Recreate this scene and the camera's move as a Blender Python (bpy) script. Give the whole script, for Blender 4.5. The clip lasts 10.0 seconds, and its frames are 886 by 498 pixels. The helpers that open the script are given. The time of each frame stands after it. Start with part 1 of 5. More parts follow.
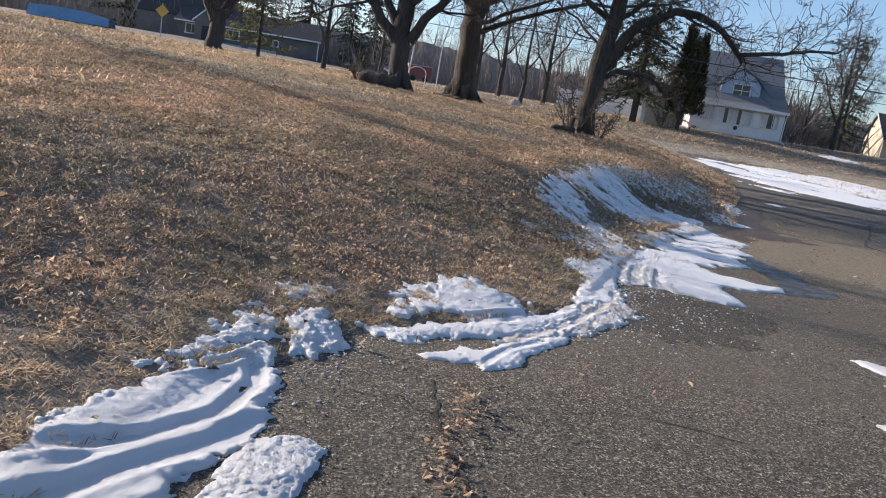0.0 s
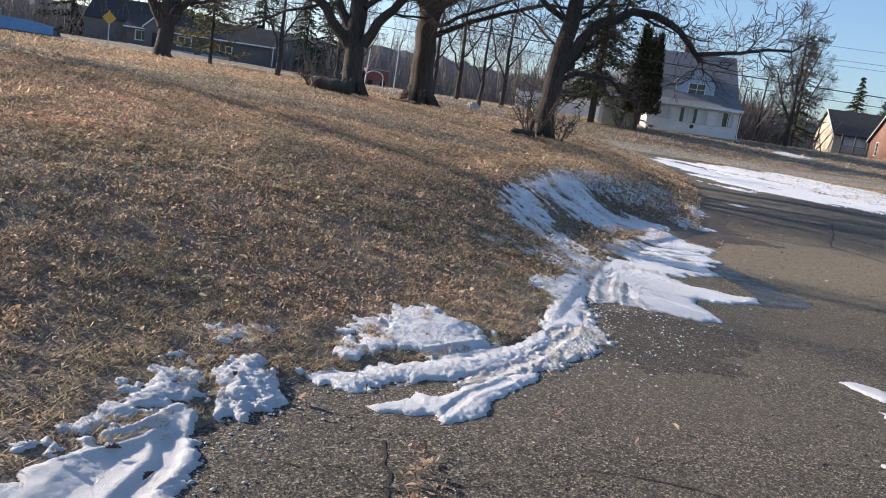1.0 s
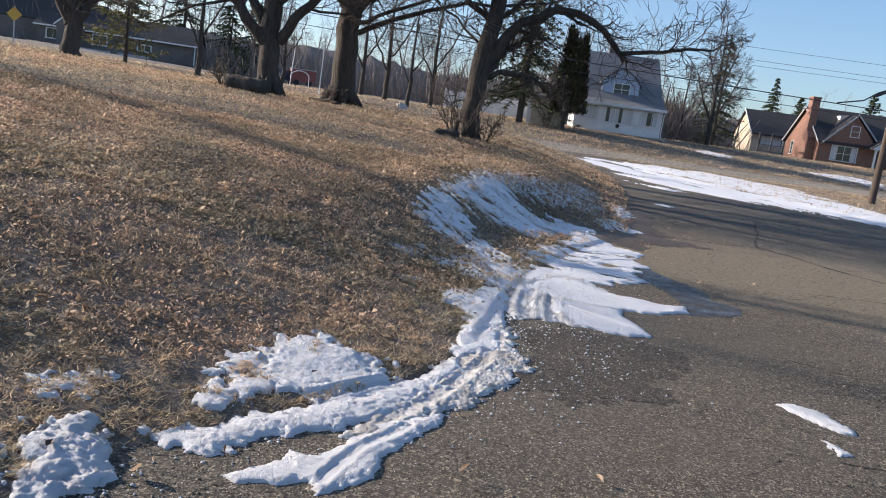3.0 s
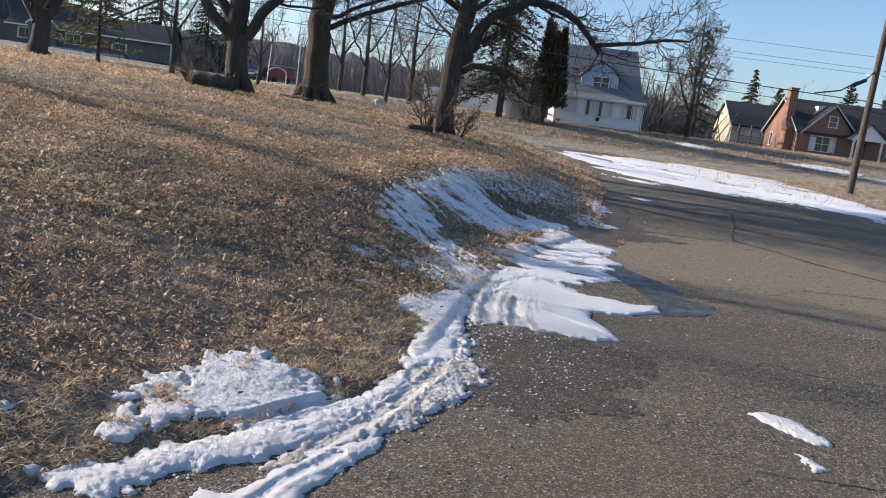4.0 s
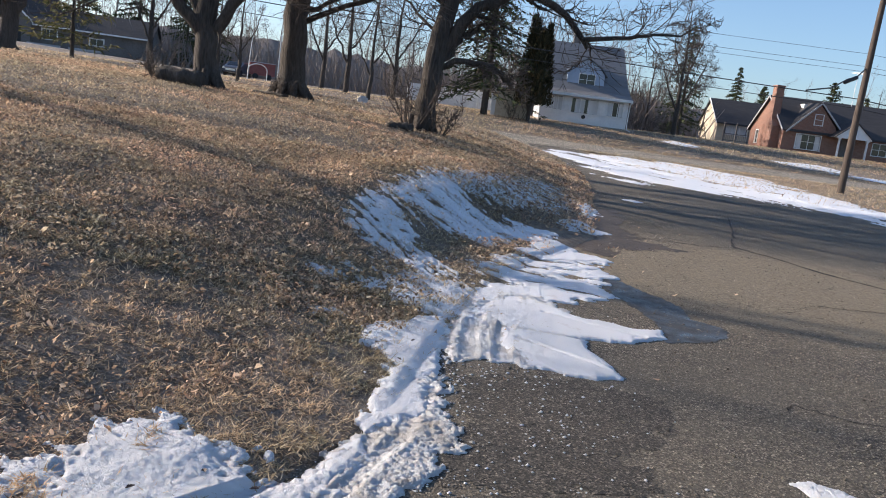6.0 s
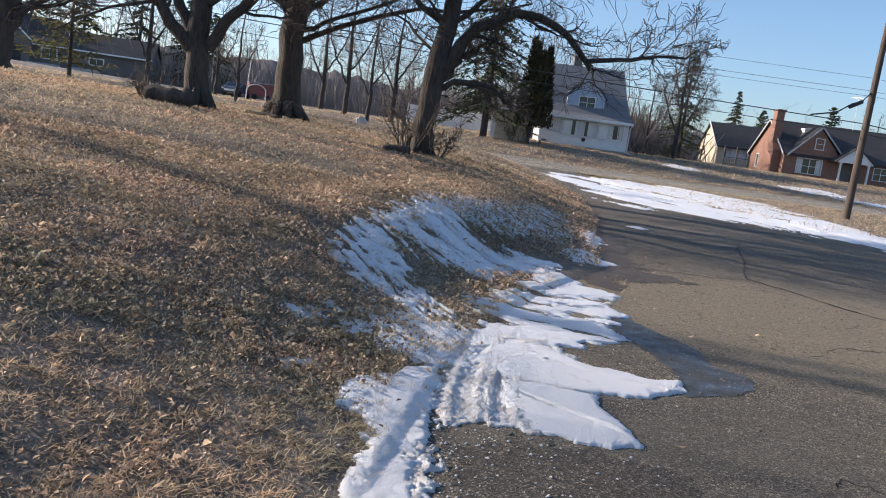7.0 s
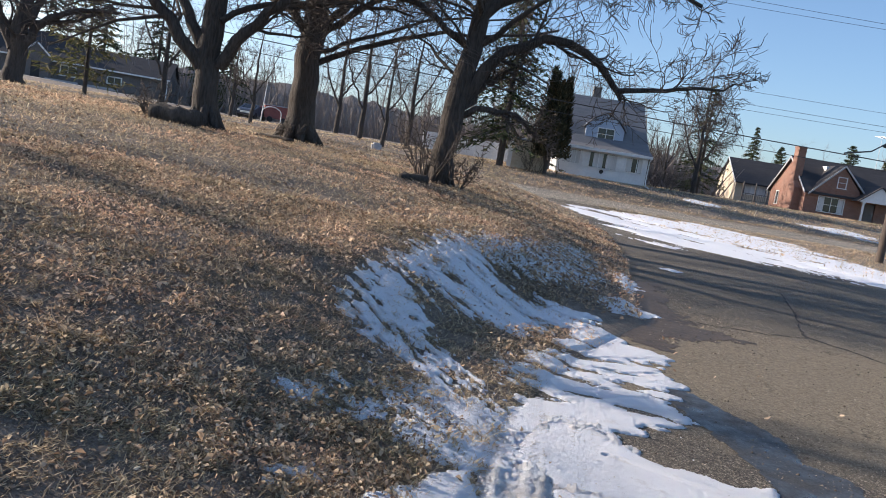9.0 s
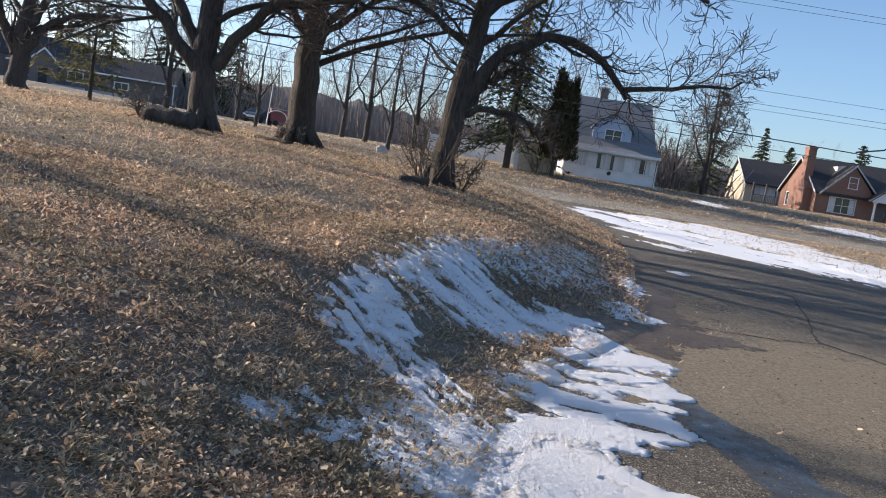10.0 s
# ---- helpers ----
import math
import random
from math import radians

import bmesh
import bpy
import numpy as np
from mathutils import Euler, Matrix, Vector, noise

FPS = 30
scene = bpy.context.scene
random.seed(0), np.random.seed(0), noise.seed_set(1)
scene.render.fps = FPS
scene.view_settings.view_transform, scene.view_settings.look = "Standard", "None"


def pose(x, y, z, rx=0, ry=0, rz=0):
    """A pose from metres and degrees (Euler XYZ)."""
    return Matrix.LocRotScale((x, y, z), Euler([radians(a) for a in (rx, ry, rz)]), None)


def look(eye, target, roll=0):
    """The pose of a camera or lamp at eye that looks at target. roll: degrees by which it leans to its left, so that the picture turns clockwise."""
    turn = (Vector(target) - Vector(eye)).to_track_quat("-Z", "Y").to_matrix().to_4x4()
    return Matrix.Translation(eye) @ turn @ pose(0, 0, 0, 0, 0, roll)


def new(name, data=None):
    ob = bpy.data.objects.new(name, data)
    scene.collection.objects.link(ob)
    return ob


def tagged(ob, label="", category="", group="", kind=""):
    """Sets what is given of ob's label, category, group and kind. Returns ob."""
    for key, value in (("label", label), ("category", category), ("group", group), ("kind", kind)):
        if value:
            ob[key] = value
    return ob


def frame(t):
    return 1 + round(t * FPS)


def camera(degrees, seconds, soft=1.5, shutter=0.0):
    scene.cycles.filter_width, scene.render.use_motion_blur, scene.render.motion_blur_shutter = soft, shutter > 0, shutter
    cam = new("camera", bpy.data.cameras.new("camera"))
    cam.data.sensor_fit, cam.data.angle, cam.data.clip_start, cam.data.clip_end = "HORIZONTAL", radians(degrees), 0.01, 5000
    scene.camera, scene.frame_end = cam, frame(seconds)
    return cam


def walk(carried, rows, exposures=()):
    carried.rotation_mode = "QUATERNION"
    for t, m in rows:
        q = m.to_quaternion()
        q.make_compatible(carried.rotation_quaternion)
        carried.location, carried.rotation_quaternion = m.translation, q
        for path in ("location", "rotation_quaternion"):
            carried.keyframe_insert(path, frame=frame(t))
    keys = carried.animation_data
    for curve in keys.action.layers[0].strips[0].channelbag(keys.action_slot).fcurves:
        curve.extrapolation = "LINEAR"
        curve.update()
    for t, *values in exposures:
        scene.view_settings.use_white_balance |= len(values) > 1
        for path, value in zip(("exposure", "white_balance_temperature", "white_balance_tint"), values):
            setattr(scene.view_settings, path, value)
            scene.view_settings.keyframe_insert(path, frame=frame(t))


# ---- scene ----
cam = camera(61.4, 10.0, soft=1.0)
PATH = [
    (0, (0.065, -0.078, 1.445), (0.131, 1.886, 1.072), 9.3),
    (0.5, (0.211, 0.185, 1.471), (0.332, 2.149, 1.114), 8.7),
    (1, (0.128, 0.505, 1.508), (0.291, 2.467, 1.158), 8.2),
    (1.5, (0.241, 0.659, 1.505), (0.467, 2.616, 1.163), 7.7),
    (2, (0.481, 0.841, 1.522), (0.748, 2.797, 1.2), 7.0),
    (3.5, (0.409, 1.342, 1.537), (0.773, 3.281, 1.211), 8.0),
    (4, (0.717, 1.509, 1.554), (1.096, 3.445, 1.224), 7.2),
    (4.5, (0.727, 1.715, 1.539), (1.108, 3.648, 1.196), 7.1),
    (5, (0.662, 2.005, 1.569), (1.057, 3.934, 1.221), 7.3),
    (5.5, (0.878, 2.192, 1.56), (1.287, 4.119, 1.218), 7.0),
    (6.8, (1.08, 3.005, 1.601), (1.504, 4.937, 1.31), 7.7),
    (7, (1.152, 3.14, 1.602), (1.567, 5.077, 1.326), 7.6),
    (7.5, (1.1, 3.491, 1.607), (1.509, 5.431, 1.347), 8.0),
    (8, (1.274, 3.767, 1.602), (1.681, 5.711, 1.365), 8.3),
    (8.5, (1.293, 4.064, 1.599), (1.684, 6.013, 1.38), 8.5),
    (9, (1.213, 4.345, 1.64), (1.592, 6.298, 1.43), 9.2),
    (9.5, (1.426, 4.534, 1.629), (1.797, 6.489, 1.428), 9.1),
    (10, (1.448, 4.701, 1.632), (1.803, 6.659, 1.427), 8.8),
]
walk(cam, [(t, look(eye, target, roll)) for t, eye, target, roll in PATH], [(0, 0.78, 5750, 12), (10, 0.82, 5750, 12)])

# ---- light ----
SUN_AZ, SUN_EL = radians(-62), radians(20)      # azimuth from +y towards +x, elevation
world = bpy.data.worlds.new("sky")
scene.world = world
world.use_nodes = True
wn = world.node_tree
sky = wn.nodes.new("ShaderNodeTexSky")
sky.sky_type, sky.sun_disc = "NISHITA", False
sky.sun_elevation, sky.sun_rotation = SUN_EL, SUN_AZ
sky.air_density, sky.dust_density, sky.ozone_density = 1.0, 1.4, 2.0
wn.links.new(sky.outputs[0], wn.nodes["Background"].inputs[0])
wn.nodes["Background"].inputs[1].default_value = 0.11
lamp = bpy.data.lights.new("sun", "SUN")
lamp.energy, lamp.angle, lamp.color = 5.0, radians(0.53), (1.0, 0.81, 0.59)
sun = new("sun", lamp)
sun.matrix_world = look((math.sin(SUN_AZ) * 90, math.cos(SUN_AZ) * 90, 90 * math.tan(SUN_EL)), (0, 0, 0))

# ---- materials ----


def material(name, rough=0.8, metal=0.0):
    m = bpy.data.materials.new(name)
    m.use_nodes = True
    b = m.node_tree.nodes["Principled BSDF"]
    b.inputs["Roughness"].default_value, b.inputs["Metallic"].default_value = rough, metal
    return m, m.node_tree, b


def node(nt, kind, **sets):
    n = nt.nodes.new("ShaderNode" + kind)
    for k, v in sets.items():
        if k in n.inputs.keys():
            n.inputs[k].default_value = v
    return n


def coords(nt, scale=(1, 1, 1), spin=0.0):
    tc, mp = node(nt, "TexCoord"), node(nt, "Mapping")
    mp.inputs["Scale"].default_value = scale
    mp.inputs["Rotation"].default_value = (0, 0, spin)
    nt.links.new(tc.outputs["Object"], mp.inputs["Vector"])
    return mp.outputs[0]


def ramp(nt, source, stops):
    r = node(nt, "ValToRGB")
    while len(r.color_ramp.elements) < len(stops):
        r.color_ramp.elements.new(0.5)
    for e, (p, c) in zip(r.color_ramp.elements, stops):
        e.position, e.color = p, (*c, 1)
    nt.links.new(source, r.inputs[0])
    return r.outputs[0]


def noise_tex(nt, vec, scale, detail=4.0, rough=0.6):
    n = node(nt, "TexNoise", Scale=scale, Detail=detail, Roughness=rough)
    nt.links.new(vec, n.inputs["Vector"])
    return n.outputs["Fac"]


def mix(nt, fac, a, b, mode="MIX"):
    n = nt.nodes.new("ShaderNodeMix")
    n.data_type, n.blend_type = "RGBA", mode
    for sock, val in ((n.inputs[0], fac), (n.inputs[6], a), (n.inputs[7], b)):
        if isinstance(val, (int, float)):
            sock.default_value = val
        elif isinstance(val, tuple):
            sock.default_value = (*val, 1)
        else:
            nt.links.new(val, sock)
    return n.outputs[2]


def bump(nt, b, height, strength, dist):
    n = node(nt, "Bump", Strength=strength, Distance=dist)
    nt.links.new(height, n.inputs["Height"])
    nt.links.new(n.outputs[0], b.inputs["Normal"])
    return n


def mottled(name, dark, light, scale, rough=0.8, relief=0.3, dist=0.01, stretch=(1, 1, 1), metal=0.0, detail=6.0):
    """Two-scale mottled surface with a fine relief."""
    m, nt, b = material(name, rough, metal)
    v = coords(nt, stretch)
    fine, broad = noise_tex(nt, v, scale, detail), noise_tex(nt, v, scale * 0.12, 3)
    c1 = ramp(nt, fine, [(0.3, dark), (0.7, light)])
    c2 = ramp(nt, broad, [(0.3, tuple(0.75 * x for x in dark)), (0.7, light)])
    nt.links.new(mix(nt, 0.4, c1, c2), b.inputs["Base Color"])
    bump(nt, b, fine, relief, dist)
    return m


def island_coloured(name, stops, rough=0.8, thin=0.0):
    """Every loose piece takes its own colour from the ramp."""
    m, nt, b = material(name, rough)
    g = node(nt, "NewGeometry")
    c = ramp(nt, g.outputs["Random Per Island"], stops)
    v = coords(nt)
    c = mix(nt, 0.8, c, mix(nt, ramp(nt, noise_tex(nt, v, 0.9, 6, 0.65), [(0.34, (0, 0, 0)), (0.64, (1, 1, 1))]), (0.6, 0.63, 0.55), (1.42, 1.27, 1.12)), "MULTIPLY")
    c = mix(nt, 0.7, c, mix(nt, ramp(nt, noise_tex(nt, v, 0.28, 4, 0.6), [(0.38, (0, 0, 0)), (0.62, (1, 1, 1))]), (0.86, 0.89, 0.8), (1.22, 1.08, 0.96)), "MULTIPLY")
    nt.links.new(c, b.inputs["Base Color"])
    b.inputs["Specular IOR Level"].default_value = 0.25
    if thin:
        tr, mx = node(nt, "BsdfTranslucent"), node(nt, "MixShader", Fac=thin)
        nt.links.new(c, tr.inputs["Color"])
        nt.links.new(b.outputs[0], mx.inputs[1])
        nt.links.new(tr.outputs[0], mx.inputs[2])
        nt.links.new(mx.outputs[0], nt.nodes["Material Output"].inputs["Surface"])
    return m


M = {}
M["thatch"] = mottled("matted_grass", (0.05, 0.038, 0.03), (0.4, 0.325, 0.25), 45, 0.95, 1.0, 0.06)
M["grass"] = island_coloured("dry_grass", [(0.0, (0.22, 0.17, 0.128)), (0.3, (0.5, 0.42, 0.325)), (0.55, (0.64, 0.545, 0.425)), (0.75, (0.76, 0.67, 0.54)), (0.9, (0.4, 0.355, 0.25)), (1.0, (0.82, 0.76, 0.66))], thin=0.5)
M["leaf"] = island_coloured("dead_leaf", [(0.0, (0.14, 0.098, 0.08)), (0.3, (0.32, 0.242, 0.195)), (0.6, (0.48, 0.392, 0.322)), (0.84, (0.66, 0.575, 0.485)), (0.95, (0.5, 0.36, 0.26)), (1.0, (0.76, 0.68, 0.58))], thin=0.35)
M["bark"] = mottled("bark", (0.018, 0.015, 0.013), (0.115, 0.095, 0.08), 26, 0.95, 1.0, 0.08, (1, 1, 0.14), detail=8.0)
M["twig"] = mottled("twig_bark", (0.05, 0.04, 0.033), (0.12, 0.095, 0.08), 10, 0.9, 0.2, 0.005)
# far bark, its colour lightened to carry the distance haze
M["woods"] = mottled("hazed_woods_bark", (0.15, 0.125, 0.11), (0.27, 0.235, 0.215), 3, 0.95, 0.2, 0.02)
M["needle"] = island_coloured("needles", [(0.0, (0.018, 0.03, 0.014)), (0.5, (0.04, 0.06, 0.026)), (0.85, (0.07, 0.085, 0.04)), (1.0, (0.13, 0.11, 0.06))])
M["pine"] = island_coloured("pine_needles", [(0.0, (0.05, 0.06, 0.03)), (0.5, (0.1, 0.11, 0.055)), (1.0, (0.2, 0.18, 0.1))], thin=0.3)
M["dark_leaf"] = mottled("wet_dead_leaf", (0.035, 0.02, 0.016), (0.1, 0.06, 0.045), 60, 0.7, 0.4, 0.004)
M["tar"] = mottled("crack_tar", (0.012, 0.011, 0.01), (0.035, 0.03, 0.026), 40, 0.9, 0.5, 0.01)
M["cedar"] = island_coloured("cedar_foliage", [(0.0, (0.018, 0.022, 0.012)), (0.6, (0.04, 0.04, 0.022)), (1.0, (0.09, 0.07, 0.04))])
M["white_siding"] = mottled("white_siding", (0.66, 0.67, 0.68), (0.8, 0.8, 0.8), 6, 0.6, 0.1, 0.004)
M["white_paint"] = mottled("white_paint", (0.68, 0.68, 0.67), (0.8, 0.8, 0.79), 9, 0.5, 0.1, 0.002)
M["tan_wall"] = mottled("tan_wall", (0.48, 0.4, 0.29), (0.64, 0.56, 0.43), 4, 0.8, 0.2, 0.01)
M["grey_roof"] = mottled("grey_shingle", (0.12, 0.125, 0.135), (0.2, 0.205, 0.22), 7, 0.9, 0.4, 0.01, (1, 6, 6))
M["dark_roof"] = mottled("dark_shingle", (0.028, 0.027, 0.03), (0.06, 0.056, 0.058), 7, 0.9, 0.4, 0.01, (1, 6, 6))
M["blue_siding"] = mottled("dormer_siding", (0.36, 0.43, 0.55), (0.45, 0.52, 0.64), 5, 0.6, 0.1, 0.004)
M["dark_siding"] = mottled("dark_siding", (0.1, 0.09, 0.085), (0.19, 0.17, 0.16), 5, 0.8, 0.2, 0.01)
M["concrete"] = mottled("concrete", (0.3, 0.29, 0.27), (0.46, 0.45, 0.42), 12, 0.9, 0.3, 0.006)
M["pole_wood"] = mottled("pole_wood", (0.04, 0.03, 0.025), (0.11, 0.085, 0.068), 20, 0.9, 0.6, 0.01, (1, 1, 0.08))
M["black"] = mottled("black_rubber", (0.012, 0.012, 0.014), (0.03, 0.03, 0.032), 20, 0.6, 0.2, 0.004)
M["galvanised"] = mottled("galvanised_steel", (0.45, 0.46, 0.48), (0.6, 0.61, 0.63), 30, 0.45, 0.05, 0.001, metal=0.7)
M["cable"] = mottled("black_cable", (0.02, 0.02, 0.022), (0.04, 0.04, 0.042), 30, 0.6, 0.1, 0.001)
M["curtain"] = mottled("net_curtain", (0.5, 0.5, 0.5), (0.72, 0.71, 0.69), 6, 0.9, 0.1, 0.01, (6, 6, 0.3))
M["car_paint"] = mottled("dark_car_paint", (0.05, 0.06, 0.085), (0.08, 0.095, 0.13), 3, 0.3, 0.02, 0.001)
M["chrome"] = mottled("bright_trim", (0.6, 0.61, 0.63), (0.72, 0.73, 0.75), 10, 0.25, 0.02, 0.001, metal=0.9)
M["red_paint"] = mottled("faded_red_paint", (0.24, 0.07, 0.06), (0.34, 0.12, 0.1), 8, 0.7, 0.1, 0.003)
M["sign_yellow"] = mottled("yellow_sign", (0.6, 0.36, 0.05), (0.72, 0.45, 0.08), 5, 0.5, 0.05, 0.001)
M["blue_tarp"] = mottled("blue_tarp", (0.12, 0.24, 0.4), (0.2, 0.34, 0.52), 6, 0.6, 0.3, 0.02)
M["stone_grey"] = mottled("grey_stone", (0.3, 0.3, 0.31), (0.5, 0.5, 0.52), 10, 0.9, 0.3, 0.01)
M["grit"] = island_coloured("loose_grit", [(0.0, (0.05, 0.045, 0.04)), (0.4, (0.12, 0.11, 0.1)), (0.75, (0.24, 0.22, 0.19)), (1.0, (0.45, 0.43, 0.4))])


def make_glass():
    m, nt, b = material("window_glass", 0.05)
    b.inputs["Base Color"].default_value = (0.015, 0.018, 0.022, 1)
    b.inputs["Specular IOR Level"].default_value = 0.6
    return m


M["glass"] = make_glass()


def make_brick():
    m, nt, b = material("red_brick", 0.9)
    tc = node(nt, "TexCoord")
    sep, comb, add = node(nt, "SeparateXYZ"), node(nt, "CombineXYZ"), nt.nodes.new("ShaderNodeMath")
    nt.links.new(tc.outputs["Object"], sep.inputs[0])
    nt.links.new(sep.outputs[0], add.inputs[0])
    nt.links.new(sep.outputs[1], add.inputs[1])
    nt.links.new(add.outputs[0], comb.inputs[0])
    nt.links.new(sep.outputs[2], comb.inputs[1])
    t = node(nt, "TexBrick", Scale=1.0)
    t.inputs["Color1"].default_value, t.inputs["Color2"].default_value = (0.17, 0.075, 0.05, 1), (0.27, 0.125, 0.085, 1)
    t.inputs["Mortar"].default_value = (0.3, 0.23, 0.19, 1)
    t.inputs["Brick Width"].default_value, t.inputs["Row Height"].default_value, t.inputs["Mortar Size"].default_value = 0.22, 0.075, 0.01
    nt.links.new(comb.outputs[0], t.inputs["Vector"])
    v = coords(nt)
    c = mix(nt, 0.5, t.outputs[0], mix(nt, noise_tex(nt, v, 1.4, 4), (0.6, 0.6, 0.6), (1.2, 1.15, 1.1)), "MULTIPLY")
    nt.links.new(c, b.inputs["Base Color"])
    bump(nt, b, t.outputs["Fac"], 0.4, -0.01)
    return m


M["brick"] = make_brick()


def make_asphalt(name, worn, silt=False, gain=(1.0, 1.0, 1.0)):
    m, nt, b = material(name, 0.85)
    v = coords(nt)
    vor = node(nt, "TexVoronoi", Scale=105.0)
    nt.links.new(v, vor.inputs["Vector"])
    stone = ramp(nt, vor.outputs["Color"], [(0.0, (0.014, 0.013, 0.012)), (0.4, (0.06, 0.055, 0.05)), (0.7, (0.15, 0.138, 0.118)), (1.0, (0.48, 0.45, 0.4))])
    broad = noise_tex(nt, coords(nt, (0.35, 1.0, 1), 0.6), 0.55, 5, 0.6)
    sand = ramp(nt, broad, [(0.45, (0, 0, 0)), (0.6, (1, 1, 1))])
    sandc = mix(nt, noise_tex(nt, v, 60, 3), (0.12, 0.1, 0.072), (0.26, 0.215, 0.155))
    c = mix(nt, 0.75, stone, mix(nt, noise_tex(nt, v, 3.1, 6, 0.7), (0.7, 0.7, 0.7), (1.5, 1.42, 1.3)), "MULTIPLY")
    c = mix(nt, 1.0, c, mix(nt, ramp(nt, noise_tex(nt, v, 42, 6, 0.8), [(0.35, (0, 0, 0)), (0.65, (1, 1, 1))]), (0.36, 0.36, 0.36), (1.75, 1.7, 1.62)), "MULTIPLY")
    c = mix(nt, 0.8, c, mix(nt, ramp(nt, noise_tex(nt, v, 15, 6, 0.8), [(0.36, (0, 0, 0)), (0.62, (1, 1, 1))]), (0.42, 0.42, 0.42), (1.62, 1.6, 1.56)), "MULTIPLY")
    c = mix(nt, 1.0, c, mix(nt, noise_tex(nt, coords(nt, (0.22, 0.8, 1), 0.5), 0.8, 4), (0.5, 0.51, 0.53), (1.65, 1.6, 1.5)), "MULTIPLY")
    f = nt.nodes.new("ShaderNodeMath")
    f.operation = "MULTIPLY"
    nt.links.new(sand, f.inputs[0])
    f.inputs[1].default_value = worn
    c = mix(nt, f.outputs[0], c, sandc)
    if silt:
        # a washed-out fan of tan silt on the lot
        tc, mp, gr = node(nt, "TexCoord"), node(nt, "Mapping"), node(nt, "TexGradient")
        mp.vector_type = "TEXTURE"
        mp.inputs["Location"].default_value, mp.inputs["Scale"].default_value, mp.inputs["Rotation"].default_value = (7.4, 10.6, 0), (6.0, 3.4, 3), (0, 0, -0.45)
        gr.gradient_type = "SPHERICAL"
        nt.links.new(tc.outputs["Object"], mp.inputs["Vector"])
        nt.links.new(mp.outputs[0], gr.inputs["Vector"])
        ad = nt.nodes.new("ShaderNodeMath")
        ad.operation = "MULTIPLY_ADD"
        nt.links.new(noise_tex(nt, v, 2.2, 8, 0.75), ad.inputs[0])
        ad.inputs[1].default_value = 0.9
        nt.links.new(gr.outputs["Fac"], ad.inputs[2])
        c = mix(nt, ramp(nt, ad.outputs[0], [(0.55, (0, 0, 0)), (0.9, (0.72, 0.72, 0.72))]), c, mix(nt, ramp(nt, noise_tex(nt, v, 26, 8, 0.85), [(0.35, (0, 0, 0)), (0.65, (1, 1, 1))]), (0.12, 0.094, 0.06), (0.52, 0.42, 0.28)))
    # cracks
    warp = node(nt, "TexNoise", Scale=1.7, Detail=5.0)
    nt.links.new(v, warp.inputs["Vector"])
    addv = nt.nodes.new("ShaderNodeVectorMath")
    addv.operation = "ADD"
    nt.links.new(v, addv.inputs[0])
    nt.links.new(warp.outputs["Color"], addv.inputs[1])
    cr = node(nt, "TexVoronoi", Scale=0.62)
    cr.feature = "DISTANCE_TO_EDGE"
    nt.links.new(addv.outputs[0], cr.inputs["Vector"])
    crack = ramp(nt, cr.outputs["Distance"], [(0.0, (0.3, 0.3, 0.3)), (0.007, (1, 1, 1))])
    crack = mix(nt, ramp(nt, noise_tex(nt, v, 0.9, 5), [(0.48, (0, 0, 0)), (0.58, (1, 1, 1))]), (1.0, 1.0, 1.0), crack)
    c = mix(nt, 1.0, c, crack, "MULTIPLY")
    c = mix(nt, 1.0, c, gain, "MULTIPLY")
    nt.links.new(c, b.inputs["Base Color"])
    h = mix(nt, 0.45, mix(nt, 0.5, noise_tex(nt, v, 110, 4, 0.8), vor.outputs["Distance"]), noise_tex(nt, v, 24, 8, 0.8))
    bump(nt, b, mix(nt, 1.0, h, crack, "MULTIPLY"), 1.0, 0.07)
    return m


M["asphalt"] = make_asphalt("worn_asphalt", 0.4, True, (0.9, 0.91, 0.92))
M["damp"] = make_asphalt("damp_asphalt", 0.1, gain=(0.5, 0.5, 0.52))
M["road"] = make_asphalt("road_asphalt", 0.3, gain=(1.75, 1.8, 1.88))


def make_wet():
    m, nt, b = material("wet_asphalt", 0.3)
    v = coords(nt)
    vor = node(nt, "TexVoronoi", Scale=85.0)
    nt.links.new(v, vor.inputs["Vector"])
    nt.links.new(ramp(nt, vor.outputs["Color"], [(0.0, (0.018, 0.018, 0.018)), (1.0, (0.07, 0.068, 0.064))]), b.inputs["Base Color"])
    nt.links.new(ramp(nt, noise_tex(nt, v, 3, 4), [(0.35, (0.22, 0.22, 0.22)), (0.65, (0.75, 0.75, 0.75))]), b.inputs["Roughness"])
    bump(nt, b, vor.outputs["Distance"], 0.15, 0.006)
    return m


M["wet"] = make_wet()


